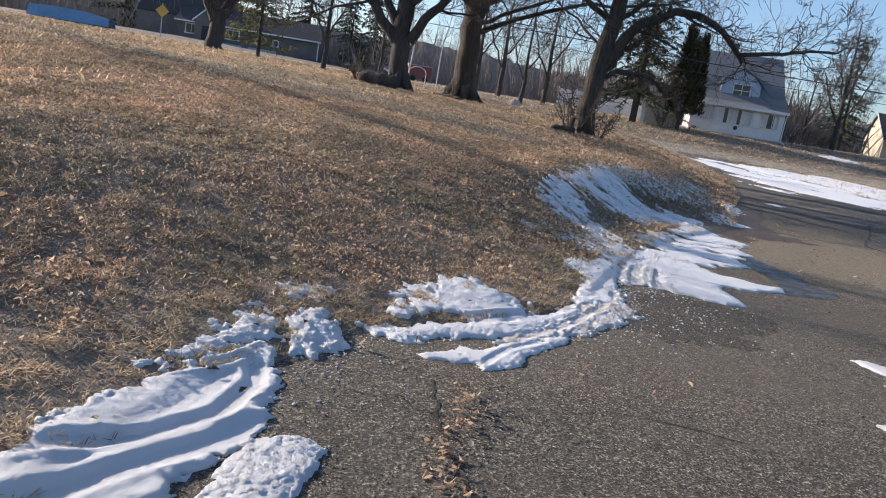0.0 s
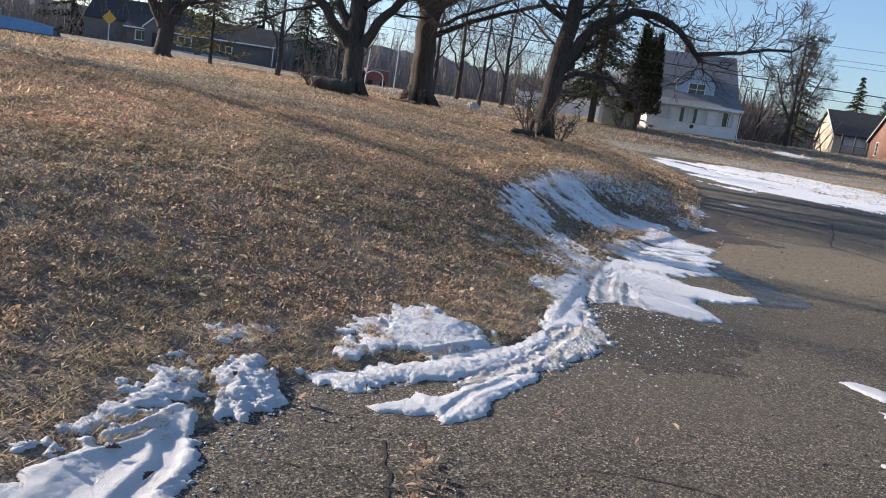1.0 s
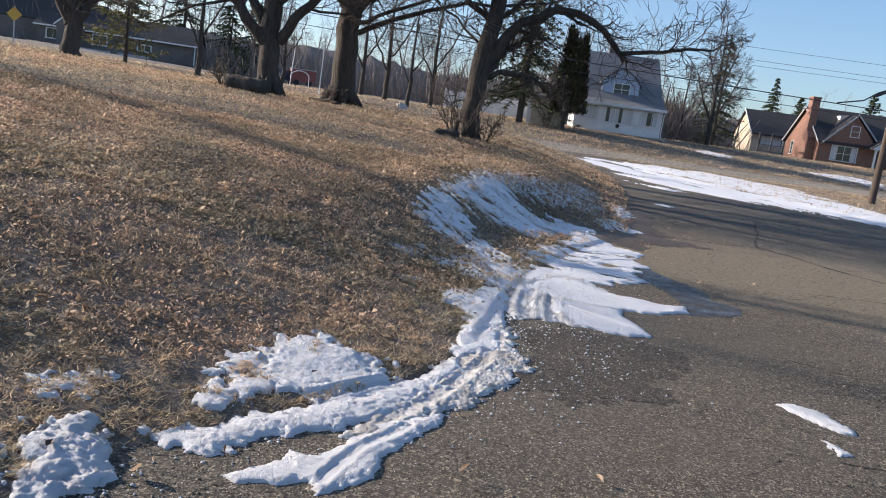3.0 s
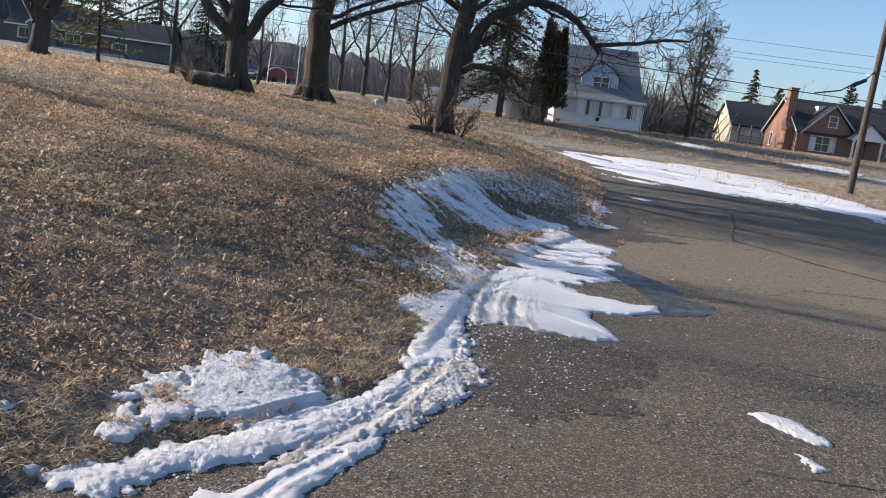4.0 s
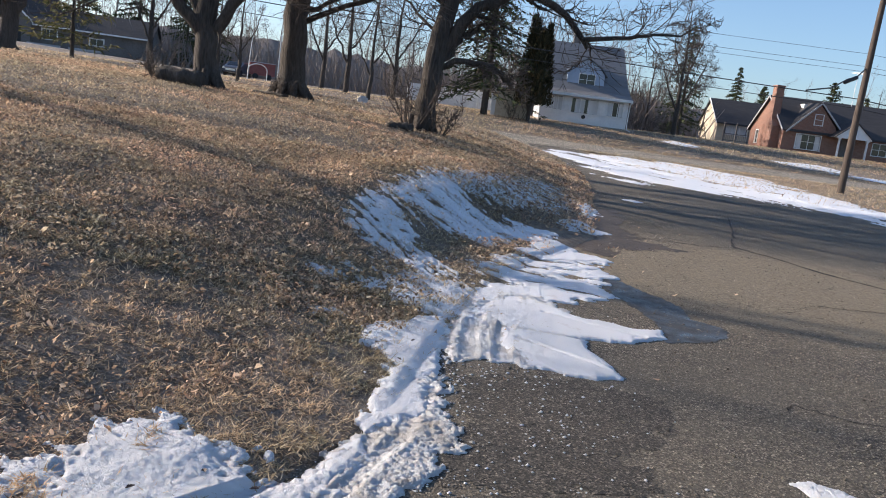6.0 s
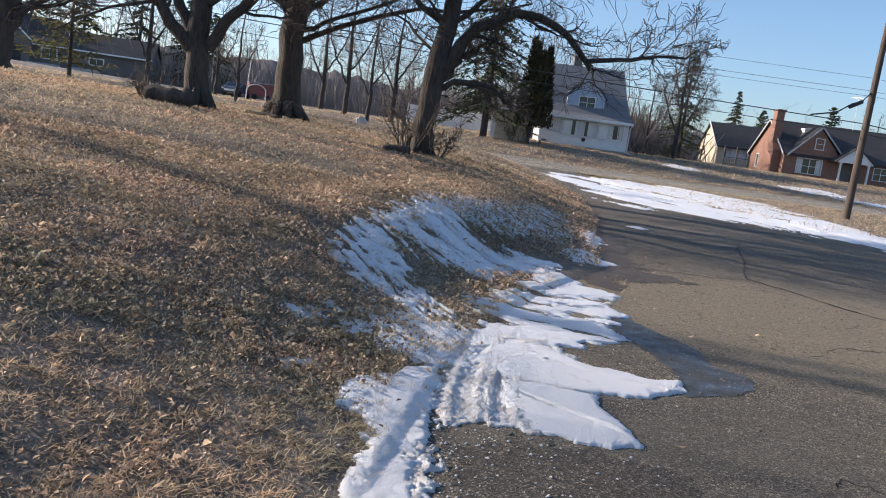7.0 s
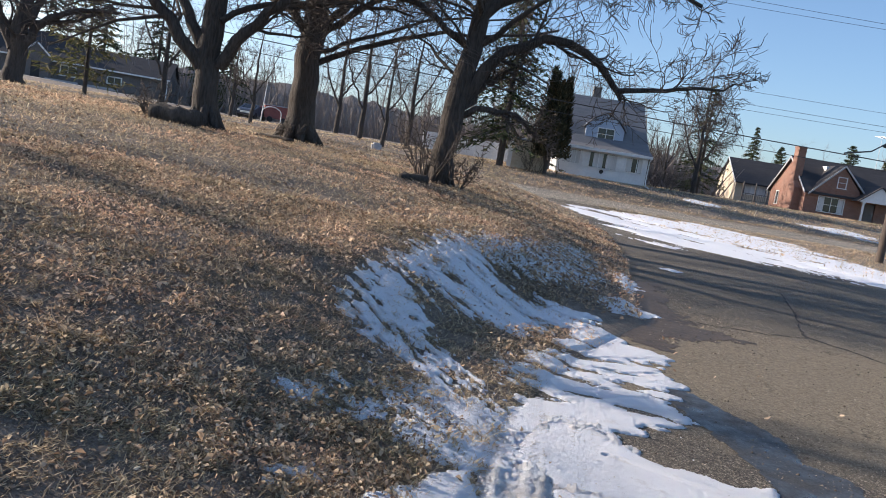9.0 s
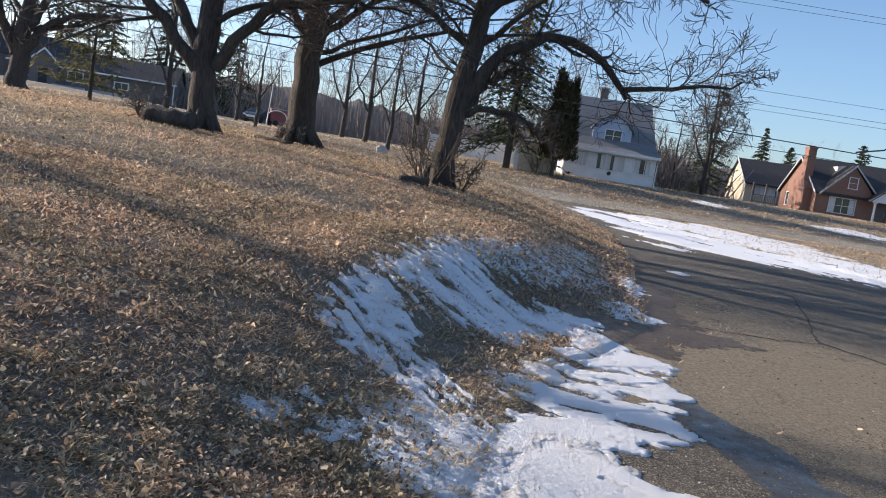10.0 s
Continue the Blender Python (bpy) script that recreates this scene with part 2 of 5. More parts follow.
def make_snow(name, clean, dirt, amount):
    m, nt, b = material(name, 0.6)
    v = coords(nt)
    c = mix(nt, ramp(nt, noise_tex(nt, v, 3.1, 6, 0.7), [(0.62 - amount, (0, 0, 0)), (0.8 - amount * .5, (1, 1, 1))]), clean, dirt)
    speck = ramp(nt, noise_tex(nt, v, 85, 3, 0.7), [(0.66, (0, 0, 0)), (0.74, (0.8, 0.8, 0.8))])
    c = mix(nt, mix(nt, ramp(nt, noise_tex(nt, v, 5, 5, 0.7), [(0.5 - amount, (0, 0, 0)), (0.68, (1, 1, 1))]), (0.0, 0.0, 0.0), speck), c, (0.16, 0.13, 0.1))
    nt.links.new(c, b.inputs["Base Color"])
    b.inputs["Subsurface Weight"].default_value = 0.12
    b.inputs["Subsurface Radius"].default_value = (0.015, 0.02, 0.025)
    bump(nt, b, mix(nt, 0.55, noise_tex(nt, v, 170, 4, 0.8), noise_tex(nt, v, 60, 5, 0.8)), 1.0, 0.03)
    return m


M["snow"] = make_snow("old_snow", (0.75, 0.765, 0.8), (0.52, 0.5, 0.48), 0.03)
M["slush"] = make_snow("trodden_slush", (0.74, 0.74, 0.74), (0.42, 0.38, 0.33), 0.17)
M["mud"] = mottled("damp_silt", (0.035, 0.025, 0.017), (0.13, 0.095, 0.062), 14, 0.6, 0.6, 0.02)

# ---- building helpers ----


def fast_mesh(name, verts, faces):
    """A mesh from arrays; all faces have the same number of corners."""
    verts, faces = np.asarray(verts, np.float32), np.asarray(faces, np.int32)
    me = bpy.data.meshes.new(name)
    me.vertices.add(len(verts))
    me.vertices.foreach_set("co", verts.ravel())
    me.loops.add(faces.size)
    me.loops.foreach_set("vertex_index", faces.ravel())
    me.polygons.add(len(faces))
    me.polygons.foreach_set("loop_start", np.arange(len(faces), dtype=np.int32) * faces.shape[1])
    me.update(calc_edges=True)
    return me


def part(name, shape, mat, parent=None, label="", smooth=False):
    """Links a bmesh or a mesh as one object, under a thing or a part."""
    if isinstance(shape, bmesh.types.BMesh):
        bmesh.ops.recalc_face_normals(shape, faces=shape.faces)
        me = bpy.data.meshes.new(name)
        shape.to_mesh(me)
        shape.free()
    else:
        me = shape
    if not me.materials:
        me.materials.append(M[mat])
    if smooth:
        me.polygons.foreach_set("use_smooth", [True] * len(me.polygons))
    ob = new(name, me)
    if parent is not None:
        ob.parent = parent
    if label:
        tagged(ob, label)
    return ob


def stand(name, x, y, z, turn, label, category, group="", kind=""):
    ob = new(name)
    ob.empty_display_size = 0.3
    ob.matrix_world = pose(x, y, z, 0, 0, turn)
    return tagged(ob, label, category, group, kind)


def box(bm, x0, x1, y0, y1, z0, z1):
    v = [bm.verts.new((x, y, z)) for z in (z0, z1) for x, y in ((x0, y0), (x1, y0), (x1, y1), (x0, y1))]
    for f in ((3, 2, 1, 0), (4, 5, 6, 7), (0, 1, 5, 4), (1, 2, 6, 5), (2, 3, 7, 6), (3, 0, 4, 7)):
        bm.faces.new([v[i] for i in f])
    return bm


def boxes(*sizes):
    bm = bmesh.new()
    for s in sizes:
        box(bm, *s)
    return bm


def prism(profile, a, b, axis="x"):
    """A closed outline in (y, z), drawn out along x from a to b, or in (x, z) along y."""
    bm = bmesh.new()
    rows = []
    for t in (a, b):
        rows.append([bm.verts.new((t, p, q) if axis == "x" else (p, t, q)) for p, q in profile])
    n = len(profile)
    bm.faces.new(rows[0])
    bm.faces.new(rows[1][::-1])
    for i in range(n):
        bm.faces.new((rows[0][i], rows[0][(i + 1) % n], rows[1][(i + 1) % n], rows[1][i]))
    return bm


def value_noise(x, y, seed=0):
    """Smooth lattice noise, 0 to 1."""
    xi, yi = np.floor(x).astype(np.int64), np.floor(y).astype(np.int64)
    fx, fy = x - xi, y - yi
    fx, fy = fx * fx * (3 - 2 * fx), fy * fy * (3 - 2 * fy)

    def corner(a, b):
        h = (a * 374761393 + b * 668265263 + seed * 1442695041) & 0xFFFFFFFF
        h = ((h ^ (h >> 13)) * 1274126177) & 0xFFFFFFFF
        return ((h ^ (h >> 16)) & 0xFFFF) / 65535.0
    return (corner(xi, yi) * (1 - fx) + corner(xi + 1, yi) * fx) * (1 - fy) + (corner(xi, yi + 1) * (1 - fx) + corner(xi + 1, yi + 1) * fx) * fy


def layered(x, y, seed=0, octaves=4):
    s, a, total = 0, 1.0, 0
    for o in range(octaves):
        s = s + a * value_noise(x * 2 ** o, y * 2 ** o, seed + o)
        total += a
        a *= 0.55
    return s / total - 0.5


def sheet(xs, ys, height, keep=None):
    X, Y = np.meshgrid(xs, ys)
    V = np.stack([X.ravel(), Y.ravel(), height(X.ravel(), Y.ravel())], 1)
    nx, ny = len(xs), len(ys)
    i = (np.arange(ny - 1)[:, None] * nx + np.arange(nx - 1)[None]).ravel()
    F = np.stack([i, i + 1, i + nx + 1, i + nx], 1)
    if keep is not None:
        k = keep(X.ravel(), Y.ravel())
        F = F[k[F].any(1)]
        used = np.unique(F)
        back = np.zeros(len(V), np.int64)
        back[used] = np.arange(len(used))
        V, F = V[used], back[F]
    return V, F


# ---- the ground ----
EDGE = [(-2.2, -14), (-1.5, -3), (-1.3, 0), (-1.0, 2.2), (-0.75, 3.3), (-0.2, 4.4), (0.9, 5.2), (1.7, 6.3), (2.2, 7.6),
        (2.9, 9.3), (4.2, 11.2), (5.6, 12.9), (6.5, 15.3), (8.3, 19.6), (10.4, 25.8), (12.5, 33.8), (13.6, 39), (14.2, 46)]
LOT = EDGE + [(17, 46), (16.2, 34), (17.3, 23.5), (19.5, 19.5), (24, 14), (34, 4), (34, -14)]
ROAD_U = (0.972, -0.236)      # direction of the main road
ROAD_C, ROAD_HALF = (25.0, 45.3), 3.1


def side_distance(x, y, pts):
    """Signed distance to a closed outline, negative inside."""
    best = np.full(x.shape, 1e9)
    inside = np.zeros(x.shape, bool)
    for (ax, ay), (bx, by) in zip(pts, pts[1:] + pts[:1]):
        ex, ey = bx - ax, by - ay
        t = np.clip(((x - ax) * ex + (y - ay) * ey) / (ex * ex + ey * ey), 0, 1)
        best = np.minimum(best, (x - ax - t * ex) ** 2 + (y - ay - t * ey) ** 2)
        hit = ((ay > y) != (by > y)) & (x < ax + (y - ay) * ex / (ey if ey else 1e-9))
        inside ^= hit
    d = np.sqrt(best)
    return np.where(inside, -d, d)


def paved_height(x, y):
    z = np.interp(y, [0, 9, 12, 15, 22, 33, 41, 50, 63, 75, 110, 200, 600], [0, 0, .1, .22, .42, .6, .85, 1.35, 2.8, 3.15, 4.2, 5, 6])
    return z + 0.7 * np.clip((-x - 8) / 25, 0, 1) * np.clip((y - 55) / 30, 0, 1)


def road_distance(x, y):
    across = -(x - ROAD_C[0]) * ROAD_U[1] + (y - ROAD_C[1]) * ROAD_U[0]
    return np.abs(across) - ROAD_HALF


def paved_distance(x, y):
    return np.minimum(side_distance(x, y, LOT), road_distance(x, y))


def ground_height(x, y):
    x, y = np.asarray(x, float), np.asarray(y, float)
    d = paved_distance(x, y)
    rise = np.interp(d, [-.4, -.1, 0, .12, .3, 1, 2, 3, 4, 6, 10, 20, 60], [-.12, -.05, -.01, .03, .06, .17, .39, .63, .82, 1.0, 1.3, 1.6, 1.8])
    flat = np.interp(d, [-.4, -.1, 0, .12, .6, 4, 60], [-.12, -.05, -.01, .03, .06, .1, .15])
    left = np.clip((np.interp(y, [p[1] for p in EDGE], [p[0] for p in EDGE]) + 1.5 - x) / 1.5, 0, 1) * (road_side(x, y) < 0)
    bank = np.exp(-((y - 14.5) / 4.5) ** 2) * (0.26 * np.exp(-((d - 2.1) / 1.0) ** 2) - 0.05 * np.exp(-((d - 0.8) / 0.45) ** 2))
    hollow = -0.05 * np.exp(-((x - 3.75) ** 2 + (y - 12.7) ** 2) / 0.7)
    z = paved_height(x, y) + left * (rise + (bank + hollow) * np.clip(d * 2, 0, 1)) + (1 - left) * flat
    return z


def road_side(x, y):
    return -(x - ROAD_C[0]) * ROAD_U[1] + (y - ROAD_C[1]) * ROAD_U[0]


def lawn_surface(x, y):
    d = paved_distance(x, y)
    rough = np.clip(d * 3, 0, 1)
    return ground_height(x, y) + rough * (0.05 * layered(x * 1.3, y * 1.3, 5) + 0.03 * layered(x * 6, y * 6, 9))


def spread(lo, hi, step, far, growth=1.22):
    mid = list(np.arange(lo, hi, step))
    out, s, a, b = [], step, lo, mid[-1]
    left, right = [], []
    while a > -far:
        s *= growth
        a -= min(s, 40)
        left.append(a)
    s = step
    while b < far:
        s *= growth
        b += min(s, 40)
        right.append(b)
    return np.array(left[::-1] + mid + right)


V, F = sheet(spread(-7, 13, 0.1, 700), spread(-5, 25, 0.1, 700), lawn_surface)
tagged(part("ground", fast_mesh("ground", V, F), "thatch", None, "", True), "rolling lawn of matted brown winter grass", "ground", kind="structure")


def asphalt_surface(x, y):
    return paved_height(x, y) + 0.02 * layered(x * 0.6, y * 0.6, 21) + 0.008 * layered(x * 4, y * 4, 25)


V, F = sheet(np.arange(-3, 34, 0.14), np.arange(-13, 45, 0.14), asphalt_surface, lambda x, y: (side_distance(x, y, LOT) < 0.12) & (road_distance(x, y) > -0.3))
driveway = tagged(part("driveway", fast_mesh("driveway", V, F), "asphalt", None, "", True), "wide worn asphalt lot with cracks and sandy stains", "driveway", kind="structure")



def crack(points, width, seed):
    """A thin open crack, wandering through the given points."""
    rng = np.random.default_rng(seed)
    p = np.array(points, float)
    s = np.linspace(0, len(p) - 1, 14 * len(p))
    x, y = (np.interp(s, range(len(p)), p[:, k]) + 0.06 * np.cumsum(rng.normal(0, .35, len(s))) * np.sin(s * math.pi / s[-1]) for k in (0, 1))
    w = width * rng.uniform(.3, 1.3, len(s))
    a, b = np.stack([x - w, y], 1), np.stack([x + w * .4, y + w], 1)
    V = np.stack([np.concatenate([a[:, 0], b[:, 0]]), np.concatenate([a[:, 1], b[:, 1]])], 1)
    V = np.concatenate([V, (asphalt_surface(V[:, 0], V[:, 1]) + .004)[:, None]], 1)
    i, n = np.arange(len(s) - 1), len(s)
    part("crack", fast_mesh("crack", V, np.stack([i, i + 1, i + n + 1, i + n], 1)), "tar", driveway)


crack([(10.6, 17.4), (9.2, 15.0), (8.2, 13.3), (8.5, 12.9), (8.8, 11.8), (9.5, 10.5)], .05, 1)
crack([(6.4, 13.5), (7.3, 13.2), (8.2, 13.3)], .035, 2)
crack([(0.25, 3.75), (0.33, 3.2), (0.36, 2.6), (0.42, 1.6), (0.4, -1)], .012, 3)
crack([(-0.3, 3.4), (0.1, 3.45), (0.5, 3.3), (1.2, 3.6), (1.9, 3.5)], .008, 4)
crack([(2.4, 4.2), (3.2, 4.6), (4.4, 4.5), (5.6, 5.3)], .012, 5)
crack([(5.2, 6.2), (6.2, 7.2), (7.6, 7.4), (8.6, 8.6)], .016, 6)
crack([(3.6, 6.2), (4.6, 6.6), (5.2, 6.2)], .012, 7)
crack([(6.0, 9.2), (7.0, 9.8), (8.6, 9.6)], .018, 8)

V, F = sheet(np.arange(-150, 260, 2.0), np.arange(-10, 100, 0.5), lambda x, y: paved_height(x, y) + 0.012, lambda x, y: road_distance(x, y) < 0.1)
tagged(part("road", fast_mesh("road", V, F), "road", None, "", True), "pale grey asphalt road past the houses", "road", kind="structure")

# ---- snow ----


def base_surface(x, y):
    return np.where(paved_distance(x, y) < 0.1, np.maximum(asphalt_surface(x, y), lawn_surface(x, y)), lawn_surface(x, y))


def line_distance(x, y, pts):
    """Distance to an open line."""
    best = np.full(x.shape, 1e9)
    for (ax, ay), (bx, by) in zip(pts, pts[1:]):
        ex, ey = bx - ax, by - ay
        t = np.clip(((x - ax) * ex + (y - ay) * ey) / (ex * ex + ey * ey), 0, 1)
        best = np.minimum(best, (x - ax - t * ex) ** 2 + (y - ay - t * ey) ** 2)
    return np.sqrt(best)


def snow_patch(outline, thick, cell, label, fray=0.1, streak=0.0, slope=(0.77, -0.64), ruts=(), seed=0, ramp_d=0.05, open_up=0.0, crumbs=0.4, cap=9.0, grain=1.0, lumps=0.8, thin=0.0, mat="snow"):
    """Melting snow inside an outline. ruts: lines pressed into it, each with a width and a depth; streak: gaps drawn out down the slope."""
    xs, ys = [p[0] for p in outline], [p[1] for p in outline]
    pad = 0.3 + fray

    def depth(x, y):
        u, v = (x * slope[0] + y * slope[1]) / grain, (-x * slope[1] + y * slope[0]) / grain
        d = -side_distance(x, y, outline) + fray * (layered(x * 3, y * 3, seed) * 1.1 + layered(x * 17, y * 17, seed + 7) * 1.2)
        if streak:
            d = np.minimum(d, cap) + streak * (0.8 * layered(u * 1.1, v * 8, seed + 3) - open_up + 0.55 * layered(u * 6, v * 17, seed + 4) + 0.25 * layered(x * 30, y * 30, seed + 5, 2))
        if thin:
            d = np.minimum(d, 0.05) + thin * np.clip(layered(u * 2.2, v * 7, seed + 6) + 0.05, -1, 0.25)
        return d

    def height(x, y):
        d = depth(x, y)
        t = thick * (1 - np.exp(-np.clip(d, 0, None) / ramp_d))
        lump = 1 + lumps * (0.5 * layered(x * 2.6, y * 2.6, seed + 11, 5) + 0.25 * layered(x * 11, y * 11, seed + 13, 4)) 
        for line, wide, deep in ruts:
            q = line_distance(x + 0.04 * layered(x * 3, y * 3, seed + 16), y + 0.04 * layered(x * 3, y * 3, seed + 18), line) / wide
            lump = lump * (1 - deep * np.exp(-q ** 4)) + 0.35 * deep * np.exp(-((q - 1.5) / 0.45) ** 2)
        rough = (0.1 + crumbs) * (0.012 * layered(x * 28, y * 28, seed + 20, 3) + 0.0045 * np.random.default_rng(seed).normal(0, 1, x.shape)) * np.clip(d / 0.02, 0, 1)
        return base_surface(x, y) + np.where(d > 0, np.maximum(0.6 * t * lump + rough, 0) + 0.004, -0.02)

    V, F = sheet(np.arange(min(xs) - pad, max(xs) + pad, cell), np.arange(min(ys) - pad, max(ys) + pad, cell), height, lambda x, y: depth(x, y) > 0)
    return tagged(part("snow_patch", fast_mesh("snow_patch", V, F), mat, None, "", cell > 0.03), label, "snow", "melting snow patches", "stuff")


snow_patch([(-1.5, 1.6), (-1.35, 2.1), (-1.22, 2.4), (-1.2, 2.65), (-1.14, 2.82), (-1.05, 2.97), (-1.02, 3.1), (-0.95, 3.28), (-0.78, 3.62), (-0.69, 3.84), (-0.62, 3.74), (-0.61, 3.58), (-0.55, 3.5), (-0.52, 3.23), (-0.46, 3.0), (-0.49, 2.76), (-0.56, 2.64), (-0.64, 2.3), (-0.7, 1.9), (-0.9, 1.5)],
           0.045, 0.012, "crusted white snow along the lawn edge", 0.12, seed=31, ramp_d=0.03, crumbs=0.1, ruts=[([(-1.25, 2.3), (-0.9, 2.62), (-0.66, 2.92), (-0.6, 3.3), (-0.68, 3.7)], 0.05, 0.75), ([(-1.1, 2.0), (-0.85, 2.36), (-0.6, 2.66), (-0.5, 2.9)], 0.06, 0.9), ([(-1.12, 3.05), (-0.9, 3.3), (-0.7, 3.6)], 0.03, 0.7)])
snow_patch([(-1.06, 3.5), (-0.98, 3.8), (-0.88, 4.11), (-0.7, 4.2), (-0.65, 4.0), (-0.7, 3.74), (-0.88, 3.46), (-1.02, 3.22), (-1.12, 3.22), (-1.1, 3.38)],
           0.035, 0.012, "granular snow breaking up into the grass", 0.2, seed=33, ramp_d=0.05, crumbs=0.7, lumps=1.2)
snow_patch([(-0.62, 1.9), (-0.56, 2.38), (-0.53, 2.62), (-0.44, 2.79), (-0.3, 2.85), (-0.19, 2.77), (-0.18, 2.62), (-0.22, 2.45), (-0.27, 2.2), (-0.4, 1.9)], 0.04, 0.012, "rounded lobe of granular snow on asphalt", 0.06, seed=37, ramp_d=0.035, crumbs=0.7)
snow_patch([(-0.66, 4.24), (-0.63, 4.4), (-0.54, 4.52), (-0.41, 4.56), (-0.31, 4.46), (-0.33, 4.35), (-0.25, 4.29), (-0.22, 4.1), (-0.32, 4.0), (-0.4, 3.8), (-0.52, 3.82), (-0.58, 3.92), (-0.56, 4.08), (-0.65, 4.15)], 0.065, 0.012, "crumbly clump of refrozen snow", 0.16, seed=41, ramp_d=0.05, crumbs=0.8, lumps=1.3)
snow_patch([(-0.1, 4.82), (-0.01, 4.98), (0.11, 5.1), (0.15, 5.31), (0.26, 5.57), (0.45, 5.82), (0.55, 5.88), (0.67, 5.72), (0.86, 5.65), (0.96, 5.58), (0.85, 5.39), (1.02, 5.42), (1.24, 5.5), (1.27, 5.34), (0.87, 5.02), (0.6, 4.86), (0.41, 4.92), (0.2, 4.88), (0.06, 4.72), (-0.06, 4.74)],
           0.035, 0.012, "white wedge of crusted snow on the lawn edge", 0.24, seed=43, ramp_d=0.03, crumbs=0.25, lumps=0.6, ruts=[([(0.3, 4.92), (0.6, 5.06), (0.95, 5.34)], 0.035, 0.8)])
snow_patch([(-0.28, 4.47), (-0.16, 4.5), (0.03, 4.6), (0.24, 4.76), (0.54, 4.96), (0.8, 5.14), (1.04, 5.39), (1.44, 5.89), (1.45, 5.65), (1.08, 5.1), (0.83, 4.82), (0.61, 4.65), (0.27, 4.5), (0.1, 4.28), (-0.1, 4.34)],
           0.055, 0.012, "ridge of snow thrown up beside a wheel track", 0.11, seed=44, ramp_d=0.06, crumbs=0.4)
snow_patch([(0.14, 4.15), (0.24, 4.21), (0.37, 4.29), (0.41, 4.41), (0.55, 4.38), (0.67, 4.51), (0.79, 4.73), (1.03, 4.87), (1.2, 4.94), (1.18, 4.83), (0.97, 4.56), (0.84, 4.39), (0.8, 4.19), (0.66, 4.11), (0.54, 4.0), (0.51, 4.12), (0.36, 4.07), (0.2, 4.08)], 0.035, 0.012, "flat tongue of melting snow on asphalt", 0.05, seed=47, ramp_d=0.03, crumbs=0.3, ruts=[([(0.55, 4.1), (0.75, 4.45), (1.0, 4.75)], 0.03, 0.5)])
snow_patch([(0.67, 4.6), (0.87, 4.94), (1.09, 5.24), (1.45, 5.96), (1.64, 6.3), (1.89, 6.89), (2.07, 7.04), (1.93, 6.4), (1.92, 5.89), (1.72, 5.47), (1.44, 5.16), (1.19, 4.92), (0.99, 4.8), (0.82, 4.6)], 0.03, 0.012, "thin granular slush in a wheel track", 0.2, seed=51, ramp_d=0.04, crumbs=0.9, mat="slush",
           ruts=[([(0.85, 4.75), (1.2, 5.2), (1.6, 5.85), (1.9, 6.6)], 0.05, 0.8), ([(0.95, 5.05), (1.4, 5.7), (1.75, 6.4)], 0.04, 0.7)])
snow_patch([(1.5, 7.15), (1.56, 7.5), (1.66, 7.66), (1.82, 7.74), (2.01, 7.97), (2.28, 8.12), (2.27, 7.85), (2.14, 7.45), (2.0, 6.98), (1.9, 6.5), (1.82, 6.25), (1.62, 6.08), (1.45, 5.95), (1.42, 6.05), (1.58, 6.45), (1.62, 6.78), (1.7, 6.95), (1.64, 7.1)], 0.045, 0.013, "smooth white snow drift at the lawn edge", 0.12, seed=53, ramp_d=0.03, crumbs=0.06, lumps=0.4)
# the fan on the asphalt: a churned slushy root and clean melting tongues
snow_patch([(2.1, 7.1), (2.2, 7.67), (2.33, 8.2), (2.62, 8.73), (2.9, 9.09), (3.1, 9.4), (3.5, 9.25), (3.6, 8.7), (3.3, 8.0), (2.95, 7.4), (2.75, 7.1), (2.54, 7.18), (2.32, 7.22)],
           0.03, 0.013, "churned grey slush with wheel tracks", 0.12, seed=55, ramp_d=0.05, crumbs=0.9, lumps=1.2, mat="slush", ruts=[([(2.25, 7.1), (2.42, 7.8), (2.7, 8.6), (2.95, 9.2)], 0.06, 0.8), ([(2.5, 7.1), (2.68, 7.8), (2.95, 8.5), (3.15, 9.1)], 0.06, 0.85)])
snow_patch([(2.75, 9.0), (3.0, 9.45), (3.16, 9.76), (2.9, 9.76), (2.9, 10.05), (3.37, 10.66), (3.83, 11.12), (4.3, 11.95), (4.5, 12.12), (4.69, 12.09), (4.84, 11.96), (4.82, 11.7), (5.0, 11.6), (5.09, 11.36), (4.97, 10.98), (4.62, 10.6), (4.69, 10.4), (4.48, 10.1), (4.35, 9.65), (4.43, 9.45), (4.16, 9.35), (3.79, 9.23), (3.47, 9.06), (3.1, 8.9)],
           0.028, 0.015, "fan of melting snow spread over the asphalt", 0.09, seed=57, ramp_d=0.03, crumbs=0.35, lumps=0.9, thin=0.5, slope=(0.95, -0.3), ruts=[([(3.3, 10.3), (3.9, 10.5), (4.7, 10.7)], 0.03, 0.7), ([(3.6, 10.75), (4.2, 11.3), (4.7, 11.9)], 0.035, 0.9), ([(3.1, 9.7), (3.7, 9.8), (4.4, 9.95)], 0.03, 0.6), ([(3.9, 10.9), (4.4, 11.1), (5.0, 11.25)], 0.025, 0.5)])
snow_patch([(2.62, 8.5), (2.95, 9.05), (3.35, 9.12), (3.52, 8.82), (3.65, 8.56), (3.85, 8.5), (4.03, 8.33), (4.35, 8.36), (4.23, 8.09), (3.92, 7.94), (3.81, 7.87), (3.42, 7.88), (3.1, 7.95), (2.8, 8.1)],
           0.042, 0.013, "pointed tongue of clean snow on asphalt", 0.06, seed=58, ramp_d=0.035, crumbs=0.25, lumps=0.6, ruts=[([(3.3, 8.6), (3.7, 8.25), (4.0, 8.05)], 0.03, 0.7)])
